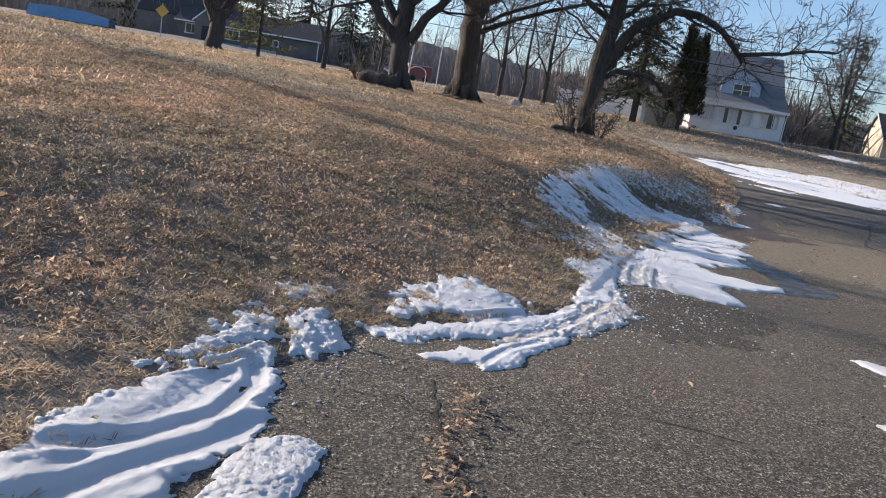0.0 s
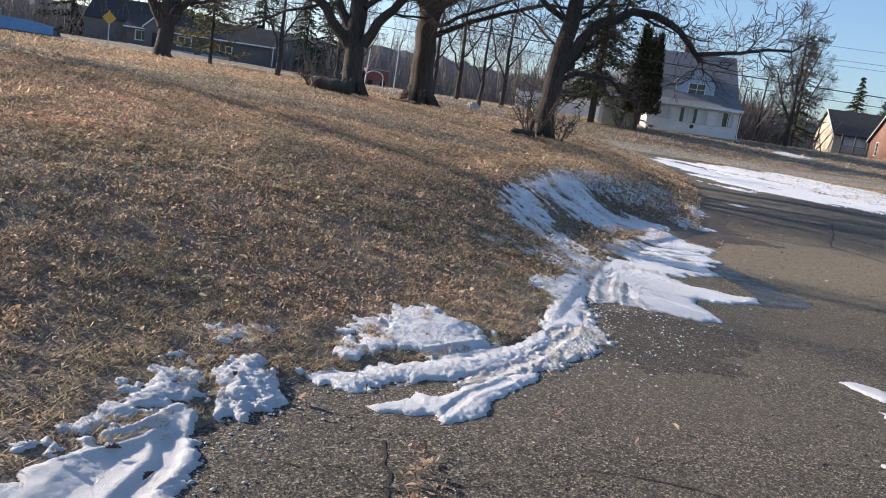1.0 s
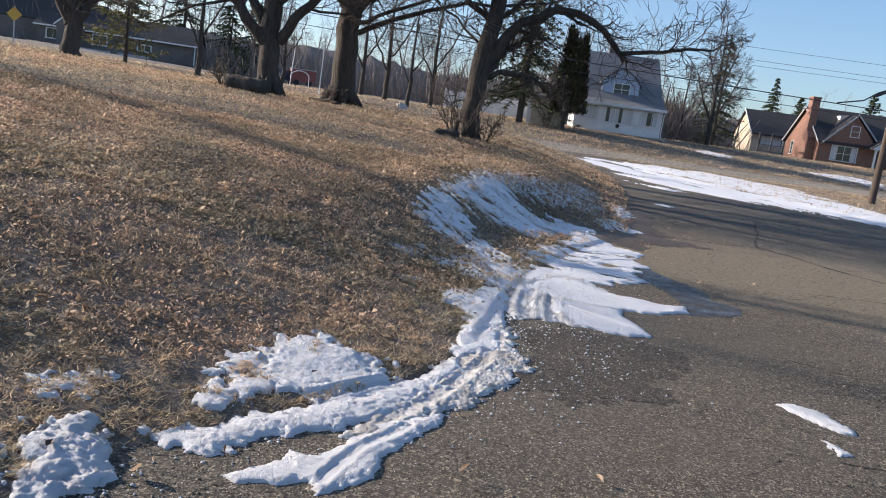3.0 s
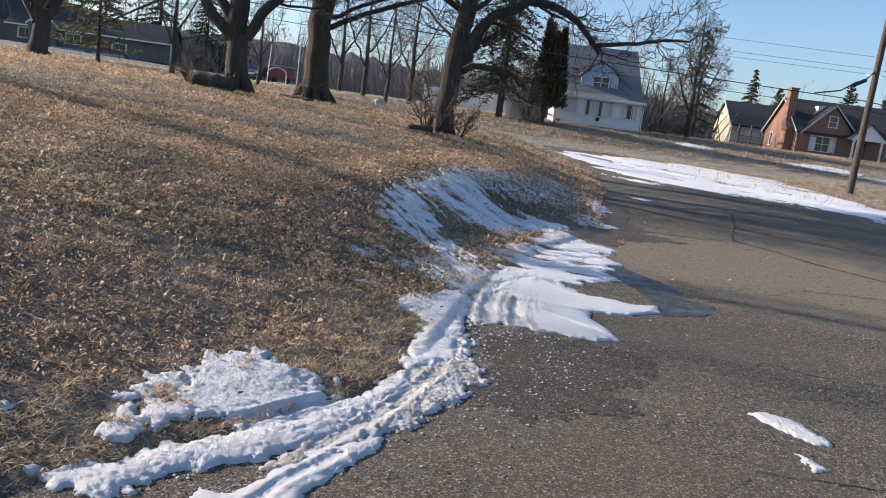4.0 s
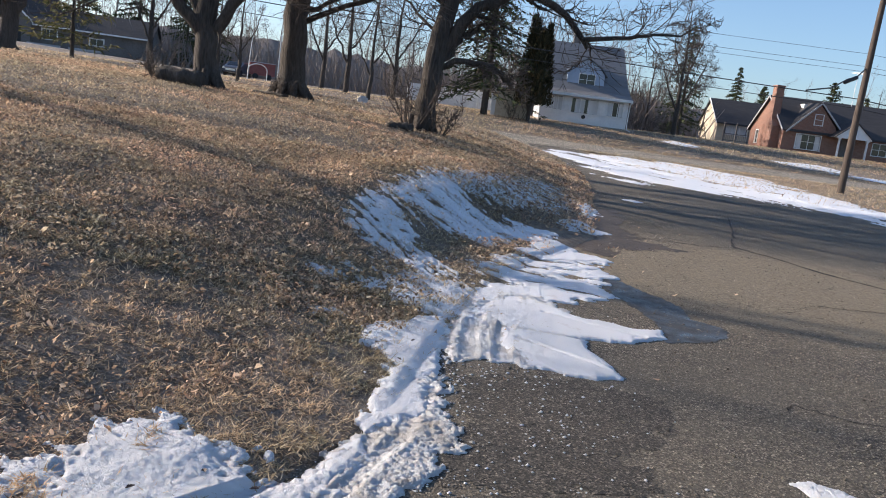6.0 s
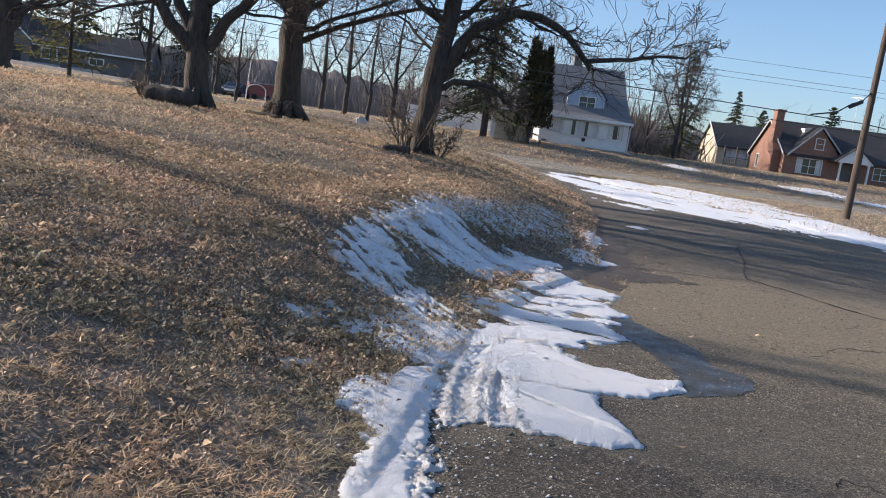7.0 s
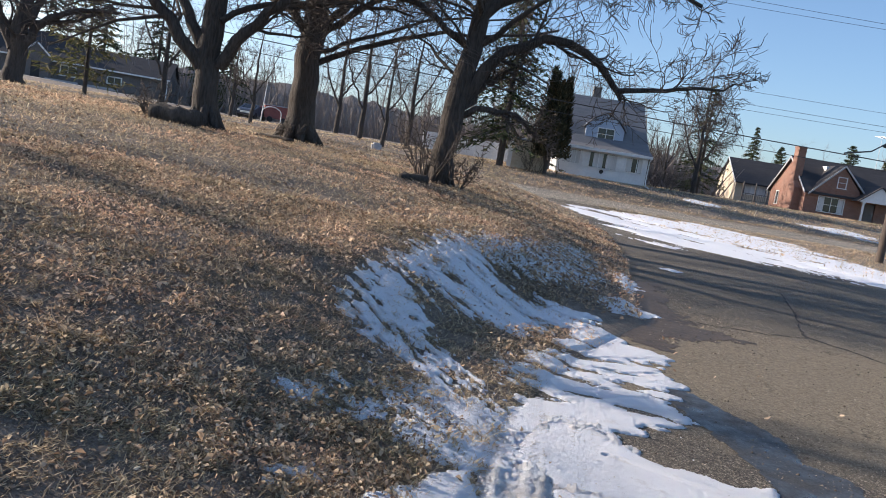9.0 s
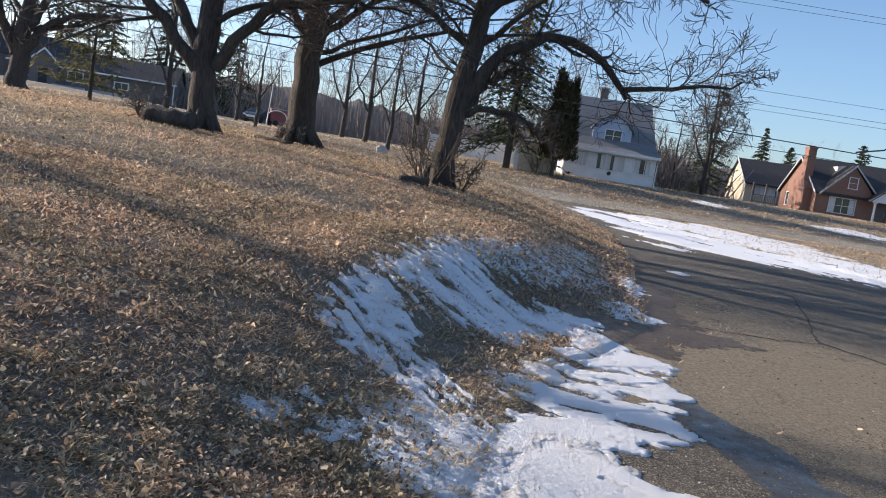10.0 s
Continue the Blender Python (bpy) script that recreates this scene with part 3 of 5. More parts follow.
snow_patch([(2.7, 7.15), (2.6, 7.6), (2.75, 8.1), (3.1, 7.98), (3.42, 7.84), (3.35, 7.64), (3.36, 7.35), (3.35, 6.98), (3.13, 6.95), (2.93, 7.01)],
           0.04, 0.013, "pointed tongue of clean snow on asphalt", 0.06, seed=59, ramp_d=0.035, crumbs=0.25, lumps=0.6, ruts=[([(2.8, 7.75), (3.1, 7.4), (3.3, 7.1)], 0.03, 0.6)])
# snow on the bank, with leaves and grass showing through
snow_patch([(1.55, 10.2), (1.72, 10.9), (1.87, 11.57), (2.15, 11.85), (2.3, 11.25), (2.42, 10.78), (2.54, 10.37), (2.71, 10.05), (2.8, 9.51), (2.81, 8.93), (2.48, 8.73), (2.3, 9.1), (2.06, 9.59), (1.79, 10.0)],
           0.03, 0.016, "streaked snow clinging to the grassy bank", 0.2, streak=0.95, cap=0.22, slope=(0.5, -0.86), open_up=0.06, seed=61, ramp_d=0.04, crumbs=0.15)
snow_patch([(1.98, 9.3), (2.37, 9.6), (2.85, 9.1), (2.7, 8.55), (2.43, 8.4), (2.1, 8.6), (1.95, 8.9)], 0.022, 0.015, "broken snow scraps between leaves on the bank", 0.25, streak=0.8, cap=0.12, slope=(0.45, -0.89), open_up=0.0, seed=63, ramp_d=0.04)
snow_patch([(1.97, 8.54), (2.13, 8.66), (2.4, 8.66), (2.69, 8.89), (2.72, 8.6), (2.6, 8.28), (2.3, 8.2), (2.05, 8.24)], 0.03, 0.014, "broken snow scraps between leaves on the bank", 0.2, streak=0.4, cap=0.1, seed=65, ramp_d=0.04)
snow_patch([(2.45, 12.0), (2.65, 12.4), (2.88, 12.7), (3.19, 13.2), (3.45, 13.1), (3.58, 12.63), (3.86, 12.45), (4.3, 12.75), (4.69, 12.61), (4.38, 11.98), (3.9, 11.81), (3.45, 11.3), (3.07, 11.22), (2.81, 11.28), (2.6, 11.62)], 0.045, 0.016, "smooth shaded snow in the hollow of the bank", 0.12, streak=0.9, cap=0.2, open_up=0.03, seed=67, ramp_d=0.05, crumbs=0.15, lumps=0.6)
snow_patch([(2.3, 11.9), (2.5, 12.5), (2.87, 13.15), (3.29, 13.7), (3.82, 14.2), (4.21, 13.9), (4.9, 14.6), (4.52, 13.7), (3.84, 13.07), (3.42, 13.07), (3.08, 12.91), (2.6, 12.2), (2.5, 11.8)], 0.025, 0.018, "streaked snow clinging to the grassy bank", 0.22, streak=0.9, cap=0.16, open_up=0.0, seed=69, ramp_d=0.05)
snow_patch([(3.9, 14.1), (4.8, 15.6), (5.6, 17.2), (6.7, 18.4), (6.6, 16.4), (5.9, 15.0), (4.9, 13.9), (4.2, 13.3)], 0.015, 0.02, "dusting of snow between leaves on the bank", 0.25, streak=1.1, cap=0.12, open_up=0.1, seed=71, ramp_d=0.06)
snow_patch([(5.15, 13.5), (5.5, 14.05), (5.75, 14.15), (5.85, 13.85), (5.98, 13.5), (5.5, 13.05), (5.25, 13.1)], 0.02, 0.015, "small melting snow patch on asphalt", 0.14, streak=0.3, seed=73, ramp_d=0.03)
snow_patch([(6.3, 15.3), (6.6, 16.4), (7.0, 16.8), (6.7, 15.6), (6.2, 14.9)], 0.02, 0.018, "small melting snow patch on asphalt", 0.14, streak=0.3, seed=77, ramp_d=0.03)
snow_patch([(8.6, 18.7), (8.95, 18.9), (9.05, 18.5), (8.8, 18.3)], 0.02, 0.02, "small melting snow patch on asphalt", 0.1, seed=78, ramp_d=0.03)
snow_patch([(14.5, 41.2), (18.5, 40.8), (22, 39.2), (23, 35), (21.0, 27.3), (18.9, 22.5), (24.5, 16.0), (23.3, 14.8), (16.4, 19.2), (15.5, 21.7), (14.3, 23.7), (13.2, 24.9), (11.6, 24.2), (12.8, 30.4), (13.8, 37.3)],
           0.08, 0.09, "long ploughed snow strip beside the road", 0.5, streak=2.5, cap=0.2, slope=(0.25, -0.97), open_up=-0.03, seed=81, ramp_d=0.4, grain=6.0, lumps=0.5)
snow_patch([(3.58, 5.54), (3.7, 5.56), (3.86, 5.42), (3.86, 5.05), (3.74, 5.1), (3.64, 5.3)], 0.03, 0.012, "small leftover snow patch on asphalt", 0.06, seed=83, ramp_d=0.03)
snow_patch([(3.5, 5.0), (3.56, 4.97), (3.58, 4.76), (3.48, 4.76)], 0.025, 0.012, "small leftover snow patch on asphalt", 0.05, seed=87, ramp_d=0.03)
snow_patch([(2.92, 4.1), (3.02, 4.12), (3.12, 3.95), (3.0, 3.9)], 0.025, 0.012, "small leftover snow patch on asphalt", 0.05, seed=89, ramp_d=0.03)
for k, (x, y, r) in enumerate([(1.43, 8.72, .12), (1.55, 8.95, .1), (1.75, 8.68, .13), (1.35, 7.75, .09), (2.05, 8.5, .16), (2.3, 8.4, .15), (-0.6, 4.75, .09), (-0.85, 4.3, .08), (0.1, 5.3, .12)]):
    snow_patch([(x - r, y - r), (x + r, y - .7 * r), (x + .9 * r, y + r), (x - .6 * r, y + r)], 0.012, 0.016, "scrap of snow caught in the grass", 0.24, streak=0.3, seed=100 + k, ramp_d=0.03)
for outline in ([(28.9, 57.4), (30.9, 58.8), (32.5, 56.4), (30.3, 55.4)], [(36, 53.4), (41, 54.4), (44, 48.5), (42, 46.5), (37, 50.5)]):
    snow_patch(outline, 0.06, 0.12, "snow left on the verge in house shade", 0.5, streak=0.6, slope=ROAD_U, seed=120, ramp_d=0.3)


def stain(name, outline, fray, lift, mat, label, category):
    xs, ys = [p[0] for p in outline], [p[1] for p in outline]
    V, F = sheet(np.arange(min(xs) - .3, max(xs) + .3, .03), np.arange(min(ys) - .3, max(ys) + .3, .03), lambda x, y: asphalt_surface(x, y) + lift,
                 lambda x, y: side_distance(x, y, outline) + fray * (layered(x * 4, y * 4, 3) + 0.6 * layered(x * 15, y * 15, 4)) < 0)
    tagged(part(name, fast_mesh(name, V, F), mat, None, "", True), label, category, kind="structure")


stain("puddle", [(4.42, 10.0), (4.6, 10.5), (4.75, 10.5), (4.8, 10.05), (4.95, 9.65), (4.98, 9.25), (4.88, 8.8), (5.05, 8.6), (4.92, 8.28), (4.62, 8.1), (4.2, 8.0), (4.36, 8.36), (4.45, 8.65), (4.44, 9.2), (4.46, 9.6)], .12, .0035, "wet", "shallow wet meltwater patch on dark asphalt", "puddle")
stain("damp_patch", [(1.9, 5.6), (2.15, 6.9), (2.75, 7.0), (3.3, 6.7), (3.2, 6.2), (2.7, 5.6), (2.3, 5.3)], .7, .0025, "damp", "darker damp asphalt beside the slush", "damp patch")
stain("mud_stain", [(4.9, 12.2), (5.3, 12.9), (6.0, 14.3), (6.9, 16.2), (7.4, 16.4), (6.6, 14.4), (6.3, 13.2), (6.9, 12.6), (6.2, 12.5), (5.6, 12.3), (5.3, 11.8), (5.0, 11.8)], .5, .0035, "mud", "damp brown silt washed out at the bank's foot", "mud")

# ---- dry grass, leaves and grit ----


def scatter(count, x0, x1, y0, y1, seed, test):
    rng = np.random.default_rng(seed)
    x, y = rng.uniform(x0, x1, count), rng.uniform(y0, y1, count)
    k = test(x, y, rng)
    return x[k], y[k], rng


def blades(zones):
    VV, n0, FF = [], 0, []
    for i, (count, x0, x1, y0, y1, length, width) in enumerate(zones):
        x, y, rng = scatter(count, x0, x1, y0, y1, 300 + i, lambda x, y, r: (paved_distance(x, y) > 0.03) & (r.uniform(size=len(x)) < np.clip(0.35 + 1.6 * (layered(x * 2.5, y * 2.5, 77) + 0.4), 0.1, 1)))
        n = len(x)
        z = lawn_surface(x, y) + np.clip(layered(x * 8, y * 8, 33, 3), -.1, .5) * 0.08
        a = rng.uniform(0, 2 * math.pi, n)
        e = np.radians(np.clip(rng.normal(13 if y0 > 6 else 16, 14, n), 0, 75))
        L = length * rng.uniform(0.5, 1.4, n)
        w = width * rng.uniform(0.7, 1.4, n)
        dx, dy, dz = np.cos(a) * np.cos(e), np.sin(a) * np.cos(e), np.sin(e)
        sx, sy = -np.sin(a) * w, np.cos(a) * w
        b = np.stack([x, y, z], 1)
        m = b + np.stack([dx, dy, dz], 1) * (L * .5)[:, None]
        t = b + np.stack([dx, dy, dz], 1) * L[:, None]
        s = np.stack([sx, sy, np.zeros(n)], 1)
        VV.append(np.stack([b - s, b + s, m + s * .9, t], 1).reshape(-1, 3))
        FF.append(np.arange(n)[:, None] * 4 + np.arange(4)[None] + n0)
        n0 += 4 * n
    return fast_mesh("dry_grass", np.concatenate(VV), np.concatenate(FF))


tagged(part("dry_grass", blades([(260000, -4.2, 3, 2, 8.5, .045, .0032), (240000, -7, 4.5, 7.5, 14, .055, .0046), (8000, 1.0, 3.4, 6.4, 10.4, .1, .0024), (120000, -12, 9, 13, 24, .095, .006), (70000, -26, 13, 23, 44, .13, .012), (20000, -7, -1, -4, 2.2, .09, .004), (30000, -14, -4, -4, 14, .12, .009), (30000, -32, -6, -4, 24, .16, .018), (60000, 8, 70, 48, 72, .22, .035), (30000, -40, 8, 48, 72, .22, .035), (70000, 14, 40, 10, 50, .15, .018)]), "grass"),
       "flattened dry brown winter grass covering the lawn", "grass", kind="stuff")


BANK_SNOW = [(1.5, 10.2), (1.9, 11.7), (2.5, 12.4), (3.2, 13.2), (3.9, 12.5), (4.7, 12.6), (4.4, 11.9), (3.0, 11.2), (2.7, 10.2), (2.8, 9.0), (2.3, 8.9)]


def leaves(zones, name):
    VV, FF, n0 = [], [], 0
    for i, (count, x0, x1, y0, y1, size, test) in enumerate(zones):
        x, y, rng = scatter(count, x0, x1, y0, y1, 500 + i, test)
        k = (side_distance(x, y, BANK_SNOW) > 0) | (rng.uniform(size=len(x)) < 0.12)
        x, y = x[k], y[k]
        n = len(x)
        z = base_surface(x, y) + rng.uniform(0.012, 0.05, n) + np.clip(layered(x * 8, y * 8, 33, 3), -.1, .5) * 0.06 * (paved_distance(x, y) > .1)
        a, tilt, roll = rng.uniform(0, 6.283, n), rng.normal(0, .5, n), rng.normal(0, .5, n)
        S = size * rng.uniform(.5, 1.5, n)
        u = np.stack([np.cos(a) * np.cos(tilt), np.sin(a) * np.cos(tilt), np.sin(tilt)], 1)
        s = np.stack([-np.sin(a) * np.cos(roll), np.cos(a) * np.cos(roll), np.sin(roll)], 1)
        up = np.cross(u, s)
        c = np.stack([x, y, z], 1)
        curl = (S * rng.normal(.08, .34, n))[:, None]
        U, W = u * S[:, None], s * (S * rng.uniform(.15, .5, n))[:, None]
        pts = [c - U * .6, c - U * .15 + W + up * curl, c + U * .25 + W * .7 + up * curl, c + U * .65 + up * curl * .6, c + U * .2 - W * .7 + up * curl, c - U * .2 - W + up * curl]
        VV.append(np.stack(pts, 1).reshape(-1, 3))
        base = np.arange(n)[:, None] * 6 + n0
        FF += [base + np.array([[0, 1, 2, 3]]), base + np.array([[0, 3, 4, 5]])]
        n0 += 6 * n
    return fast_mesh(name, np.concatenate(VV), np.concatenate(FF))


def patchy(lo, power):
    return lambda x, y, r: (paved_distance(x, y) > 0.3 + 0.35 * (y < 7)) & (r.uniform(size=len(x)) < np.clip(lo + power * (layered(x * .7, y * .7, 88) + 0.15), 0.03, 1))


def by_bank(x, y, r):
    d = paved_distance(x, y)
    return (d > 0.05) & (d < 4.5) & (r.uniform(size=len(x)) < np.where((y < 13) & (d < 2.4), 0.07, 0.75))


def strewn(x, y, r):
    d = paved_distance(x, y)
    return (d < 0.0) & (r.uniform(size=len(x)) < np.exp(d * 1.6))


tagged(part("fallen_leaf_litter", leaves([(7000, -4.5, 3, 2, 8.5, .03, patchy(.5, 2)), (56000, -4.5, 3, 2, 8.5, .018, patchy(.5, 2)), (13000, -7, 4.5, 7.5, 14, .031, patchy(.5, 2.4)), (56000, -7, 4.5, 7.5, 14, .021, patchy(.5, 2.4)), (30000, 2.2, 12, 11.5, 27, .042, by_bank), (5000, 1.2, 3.4, 7.6, 11.8, .034, by_bank), (50000, -14, 9, 13, 26, .034, patchy(.35, 2.8)), (22000, -24, 12, 24, 40, .06, patchy(.3, 2.4)), (700, -1.5, 8, 2, 16, .036, strewn), (1100, .1, .62, 1.2, 3.7, .026, lambda x, y, r: np.abs(x - .36 - .06 * np.sin(y * 4)) < .04 + .07 * r.uniform(size=len(x)))], "fallen_leaf_litter"), "leaf"),
       "brown dead leaves strewn over lawn and bank", "leaves", kind="stuff")


def pebbles(name, count, x0, x1, y0, y1, low, high, seed, test):
    x, y, rng = scatter(count, x0, x1, y0, y1, seed, test)
    n = len(x)
    r = rng.uniform(low, high, n) * rng.uniform(.6, 1.4, n)
    c = np.stack([x, y, base_surface(x, y) + r * .35], 1)
    dirs = np.array([(1, 0, 0), (0, 1, 0), (-1, 0, 0), (0, -1, 0), (0, 0, .7), (0, 0, -.7)], float)
    V = c[:, None] + dirs[None] * r[:, None, None] * rng.uniform(.6, 1.2, (n, 6, 1))
    tri = np.array([(0, 1, 4), (1, 2, 4), (2, 3, 4), (3, 0, 4), (1, 0, 5), (2, 1, 5), (3, 2, 5), (0, 3, 5)])
    return fast_mesh(name, V.reshape(-1, 3), (np.arange(n)[:, None, None] * 6 + tri[None]).reshape(-1, 3))


tagged(part("loose_grit", pebbles("loose_grit", 70000, -1.2, 7, 1.4, 10, .0028, .0075, 7, lambda x, y, r: (side_distance(x, y, LOT) < 0.05) & (r.uniform(size=len(x)) < np.clip(.4 + 1.5 * layered(x * 1.2, y * 1.2, 4), .05, 1))), "grit"),
       "loose grit and small stones on the asphalt", "grit", kind="stuff")
tagged(part("loose_stones", pebbles("loose_stones", 16000, 2.5, 12, 4, 18, .005, .013, 8, lambda x, y, r: (side_distance(x, y, LOT) < -0.05) & (r.uniform(size=len(x)) < np.clip(.3 + 1.8 * layered(x * .9, y * .9, 6), .03, 1))), "grit"),
       "scattered small stones on the silty asphalt", "grit", kind="stuff")
tagged(part("snow_crumbs", pebbles("snow_crumbs", 3800, .3, 3.6, 4.2, 8.0, .003, .012, 9, lambda x, y, r: (side_distance(x, y, LOT) < 0.02) & (r.uniform(size=len(x)) < np.exp(-np.abs(side_distance(x, y, [(1.2, 5), (2.1, 6.9), (2.8, 6.9), (2.6, 6.2), (1.9, 5.4)])) * 4) * .8)), "snow"),
       "scattered crumbs of icy snow on asphalt", "snow", kind="stuff")


def near_edge(x, y, r):
    d = np.abs(paved_distance(x, y) + .15)
    return r.uniform(size=len(x)) < np.exp(-d * 7)


tagged(part("snow_crumbs", pebbles("snow_crumbs", 30000, -1.6, 4.5, 1.8, 11, .003, .011, 19, near_edge), "snow"),
       "icy snow crumbs along the lawn edge", "snow", kind="stuff")

# ---- trees ----


class Tubes:
    """Gathers tapered round limbs into one mesh."""

    def __init__(self):
        self.v, self.f, self.n = [], [], 0

    def add(self, pts, radii, sides):
        pts = np.asarray(pts, float)
        tang = np.gradient(pts, axis=0)
        tang /= np.linalg.norm(tang, axis=1)[:, None] + 1e-9
        ref = np.array([0.31, 0.95, 0.05]) if abs(tang[0][2]) > 0.6 else np.array([0, 0, 1.0])
        a = np.cross(tang, ref)
        a /= np.linalg.norm(a, axis=1)[:, None] + 1e-9
        b = np.cross(tang, a)
        ang = np.arange(sides) * 2 * math.pi / sides
        ring = a[:, None] * np.cos(ang)[None, :, None] + b[:, None] * np.sin(ang)[None, :, None]
        V = pts[:, None] + ring * np.asarray(radii, float)[:, None, None]
        k = len(pts)
        i = np.arange(k - 1)[:, None] * sides
        j = np.arange(sides)[None]
        jn = (j + 1) % sides
        F = np.stack([i + j, i + jn, i + sides + jn, i + sides + j], -1).reshape(-1, 4) + self.n
        self.v.append(V.reshape(-1, 3))
        self.f.append(F)
        self.n += k * sides

    def mesh(self, name):
        if not self.v:
            self.add([(0, 0, .5), (0, 0, .6)], [.01, .01], 3)
        return fast_mesh(name, np.concatenate(self.v), np.concatenate(self.f))


def wander(start, way, length, rng, steps=6, bend=0.16, lift=0.05):
    pts, d = [np.array(start, float)], np.array(way, float)
    d /= np.linalg.norm(d)
    for _ in range(steps):
        d = d + rng.normal(0, bend, 3) + np.array([0, 0, lift])
        d /= np.linalg.norm(d)
        pts.append(pts[-1] + d * length / steps)
    return np.array(pts)


def sprout(store, pts, r0, level, counts, rng, length, lift=0.05, first=0.2):
    """Side branches along a limb, and theirs in turn."""
    if level >= len(counts):
        return
    n = counts[level]
    for t in np.linspace(first, 1.0, n) + rng.uniform(-0.04, 0.04, n):
        t = min(max(t, 0.05), 0.999)
        i = int(t * (len(pts) - 1))
        at = pts[i] + (pts[i + 1] - pts[i]) * (t * (len(pts) - 1) - i)
        along = pts[i + 1] - pts[i]
        along /= np.linalg.norm(along) + 1e-9
        side = np.cross(along, rng.normal(0, 1, 3))
        side /= np.linalg.norm(side) + 1e-9
        ang = radians(rng.uniform(28, 68))
        way = along * math.cos(ang) + side * math.sin(ang)
        L = length * rng.uniform(0.6, 1.15) * (1.1 - 0.5 * t)
        r = max(r0 * (1 - 0.65 * t) * 0.5, 0.01)
        steps = 5 if level < 2 else 3
        child = wander(at, way, L, rng, steps, 0.2, lift)
        store[0 if r > 0.022 else 1].add(child, np.linspace(r, max(r * 0.35, 0.0055), steps + 1), 5 if r > 0.03 else 3)
        sprout(store, child, r, level + 1, counts, rng, L * 0.7, lift, 0.2)


def bare_tree(name, x, y, trunk, radii, limbs, counts, reach, seed, label, roots=0.0, group="", extra=0, low=2.4):
    """trunk and limbs: points as offsets from the foot."""
    z = float(base_surface(np.array([x]), np.array([y]))[0])
    foot = stand(name, x, y, z, 0, label, "tree", group)
    rng = np.random.default_rng(seed)
    stem, wood, twigs = Tubes(), Tubes(), Tubes()

    def curve(p, n):
        p = np.array(p, float)
        s = np.linspace(0, len(p) - 1, n)
        out = np.stack([np.interp(s, range(len(p)), p[:, k]) for k in range(3)], 1)
        for _ in range(2):
            out[1:-1] = (out[:-2] + 2 * out[1:-1] + out[2:]) / 4
        return out
    t = curve(trunk, 14)
    t[1:] += rng.normal(0, 0.03, t[1:].shape)
    r = np.interp(np.linspace(0, 1, 14), np.linspace(0, 1, len(radii)), radii)
    t[0][2] -= 0.25
    stem.add(t, r, 14)
    for k in range(int(roots)):
        a = k * 6.283 / roots + rng.uniform(-.3, .3)
        w = np.array([math.cos(a), math.sin(a), 0])
        stem.add([w * r[0] * .5 + [0, 0, .45], w * r[0] * 1.0 + [0, 0, .12], w * r[0] * 1.5 + [0, 0, -.08]], [r[0] * .35, r[0] * .3, r[0] * .12], 7)
    part("trunk", stem.mesh("trunk"), "bark", foot, "", True)
    sprout((wood, twigs), t[5:], r[6] * .45, 0, (counts[0] + 5, *counts[1:]), rng, reach, 0.07, 0.1)
    part("crown", wood.mesh("crown"), "bark", foot, "", True)
    for p, ra, own in limbs:
        c = curve(p, 12)
        c[1:] += rng.normal(0, 0.05, c[1:].shape)
        wood = Tubes()
        wood.add(c, np.linspace(ra, ra * 0.35, 12), 9)
        sprout((wood, twigs), c, ra * .7, 0, (counts[0] + 3, *counts[1:]), rng, own, 0.05, 0.25)
        part("limb", wood.mesh("limb"), "bark", foot, "", True)
    # further limbs all round, spreading outwards
    for k in range(extra):
        i = int(np.searchsorted(t[:, 2], low + (k + .5) / extra * 3.4 + rng.uniform(-.2, .2)))
        i = min(i, 12)
        a = k * 2.4 + rng.uniform(-.4, .4)
        up = rng.uniform(.3, .8)
        c = wander(t[i], (math.cos(a), math.sin(a), up), reach * rng.uniform(1.7, 2.5), rng, 11, .13, -.05)
        ra = r[i] * rng.uniform(.25, .42)
        wood = Tubes()
        wood.add(c, np.linspace(ra, .012, 12), 8)
        sprout((wood, twigs), c, ra * .6, 0, (counts[0] + 3, *counts[1:]), rng, reach * .75, -0.03, 0.2)
        part("limb", wood.mesh("limb"), "bark", foot, "", True)
    tagged(part("twig_spray", twigs.mesh("twig_spray"), "twig", foot), kind="stuff")
    return foot


# the big forked tree by the log
bare_tree("forked_tree", -1.3, 22.6, [(0, 0, 0), (-.05, 0, .8), (-.1, 0, 1.6), (-.1, .2, 3.2), (0, .4, 5.5), (.3, .6, 9), (.2, .6, 13)], [.34, .27, .27, .23, .19, .13, .04],
          [([(-.2, 0, 1.3), (-.8, -.1, 2.1), (-1.7, -.2, 2.9), (-2.6, -.4, 3.6), (-4.2, -.5, 5.4)], .17, 2.6), ([(-.2, .1, 1.6), (-.65, .3, 2.5), (-1.2, .4, 3.4), (-1.9, .8, 5.5), (-2.3, 1, 8)], .15, 2.6),
           ([(.15, 0, 1.4), (.6, -.2, 2.2), (1.2, -.4, 2.8), (2.1, -.5, 3.5), (3.4, -.5, 5.2)], .16, 2.6), ([(.1, -.1, 2.4), (.9, .1, 3.0), (1.9, .3, 3.2), (3.2, .4, 3.5), (4.5, .2, 3.4)], .08, 1.9), ([(-.1, .3, 4.5), (-.6, 1.5, 7), (-.8, 2.2, 10)], .12, 2.6)],
          (9, 6, 5), 2.9, 11, "old bare tree forking low into thick limbs", 7, extra=10, low=3.2)
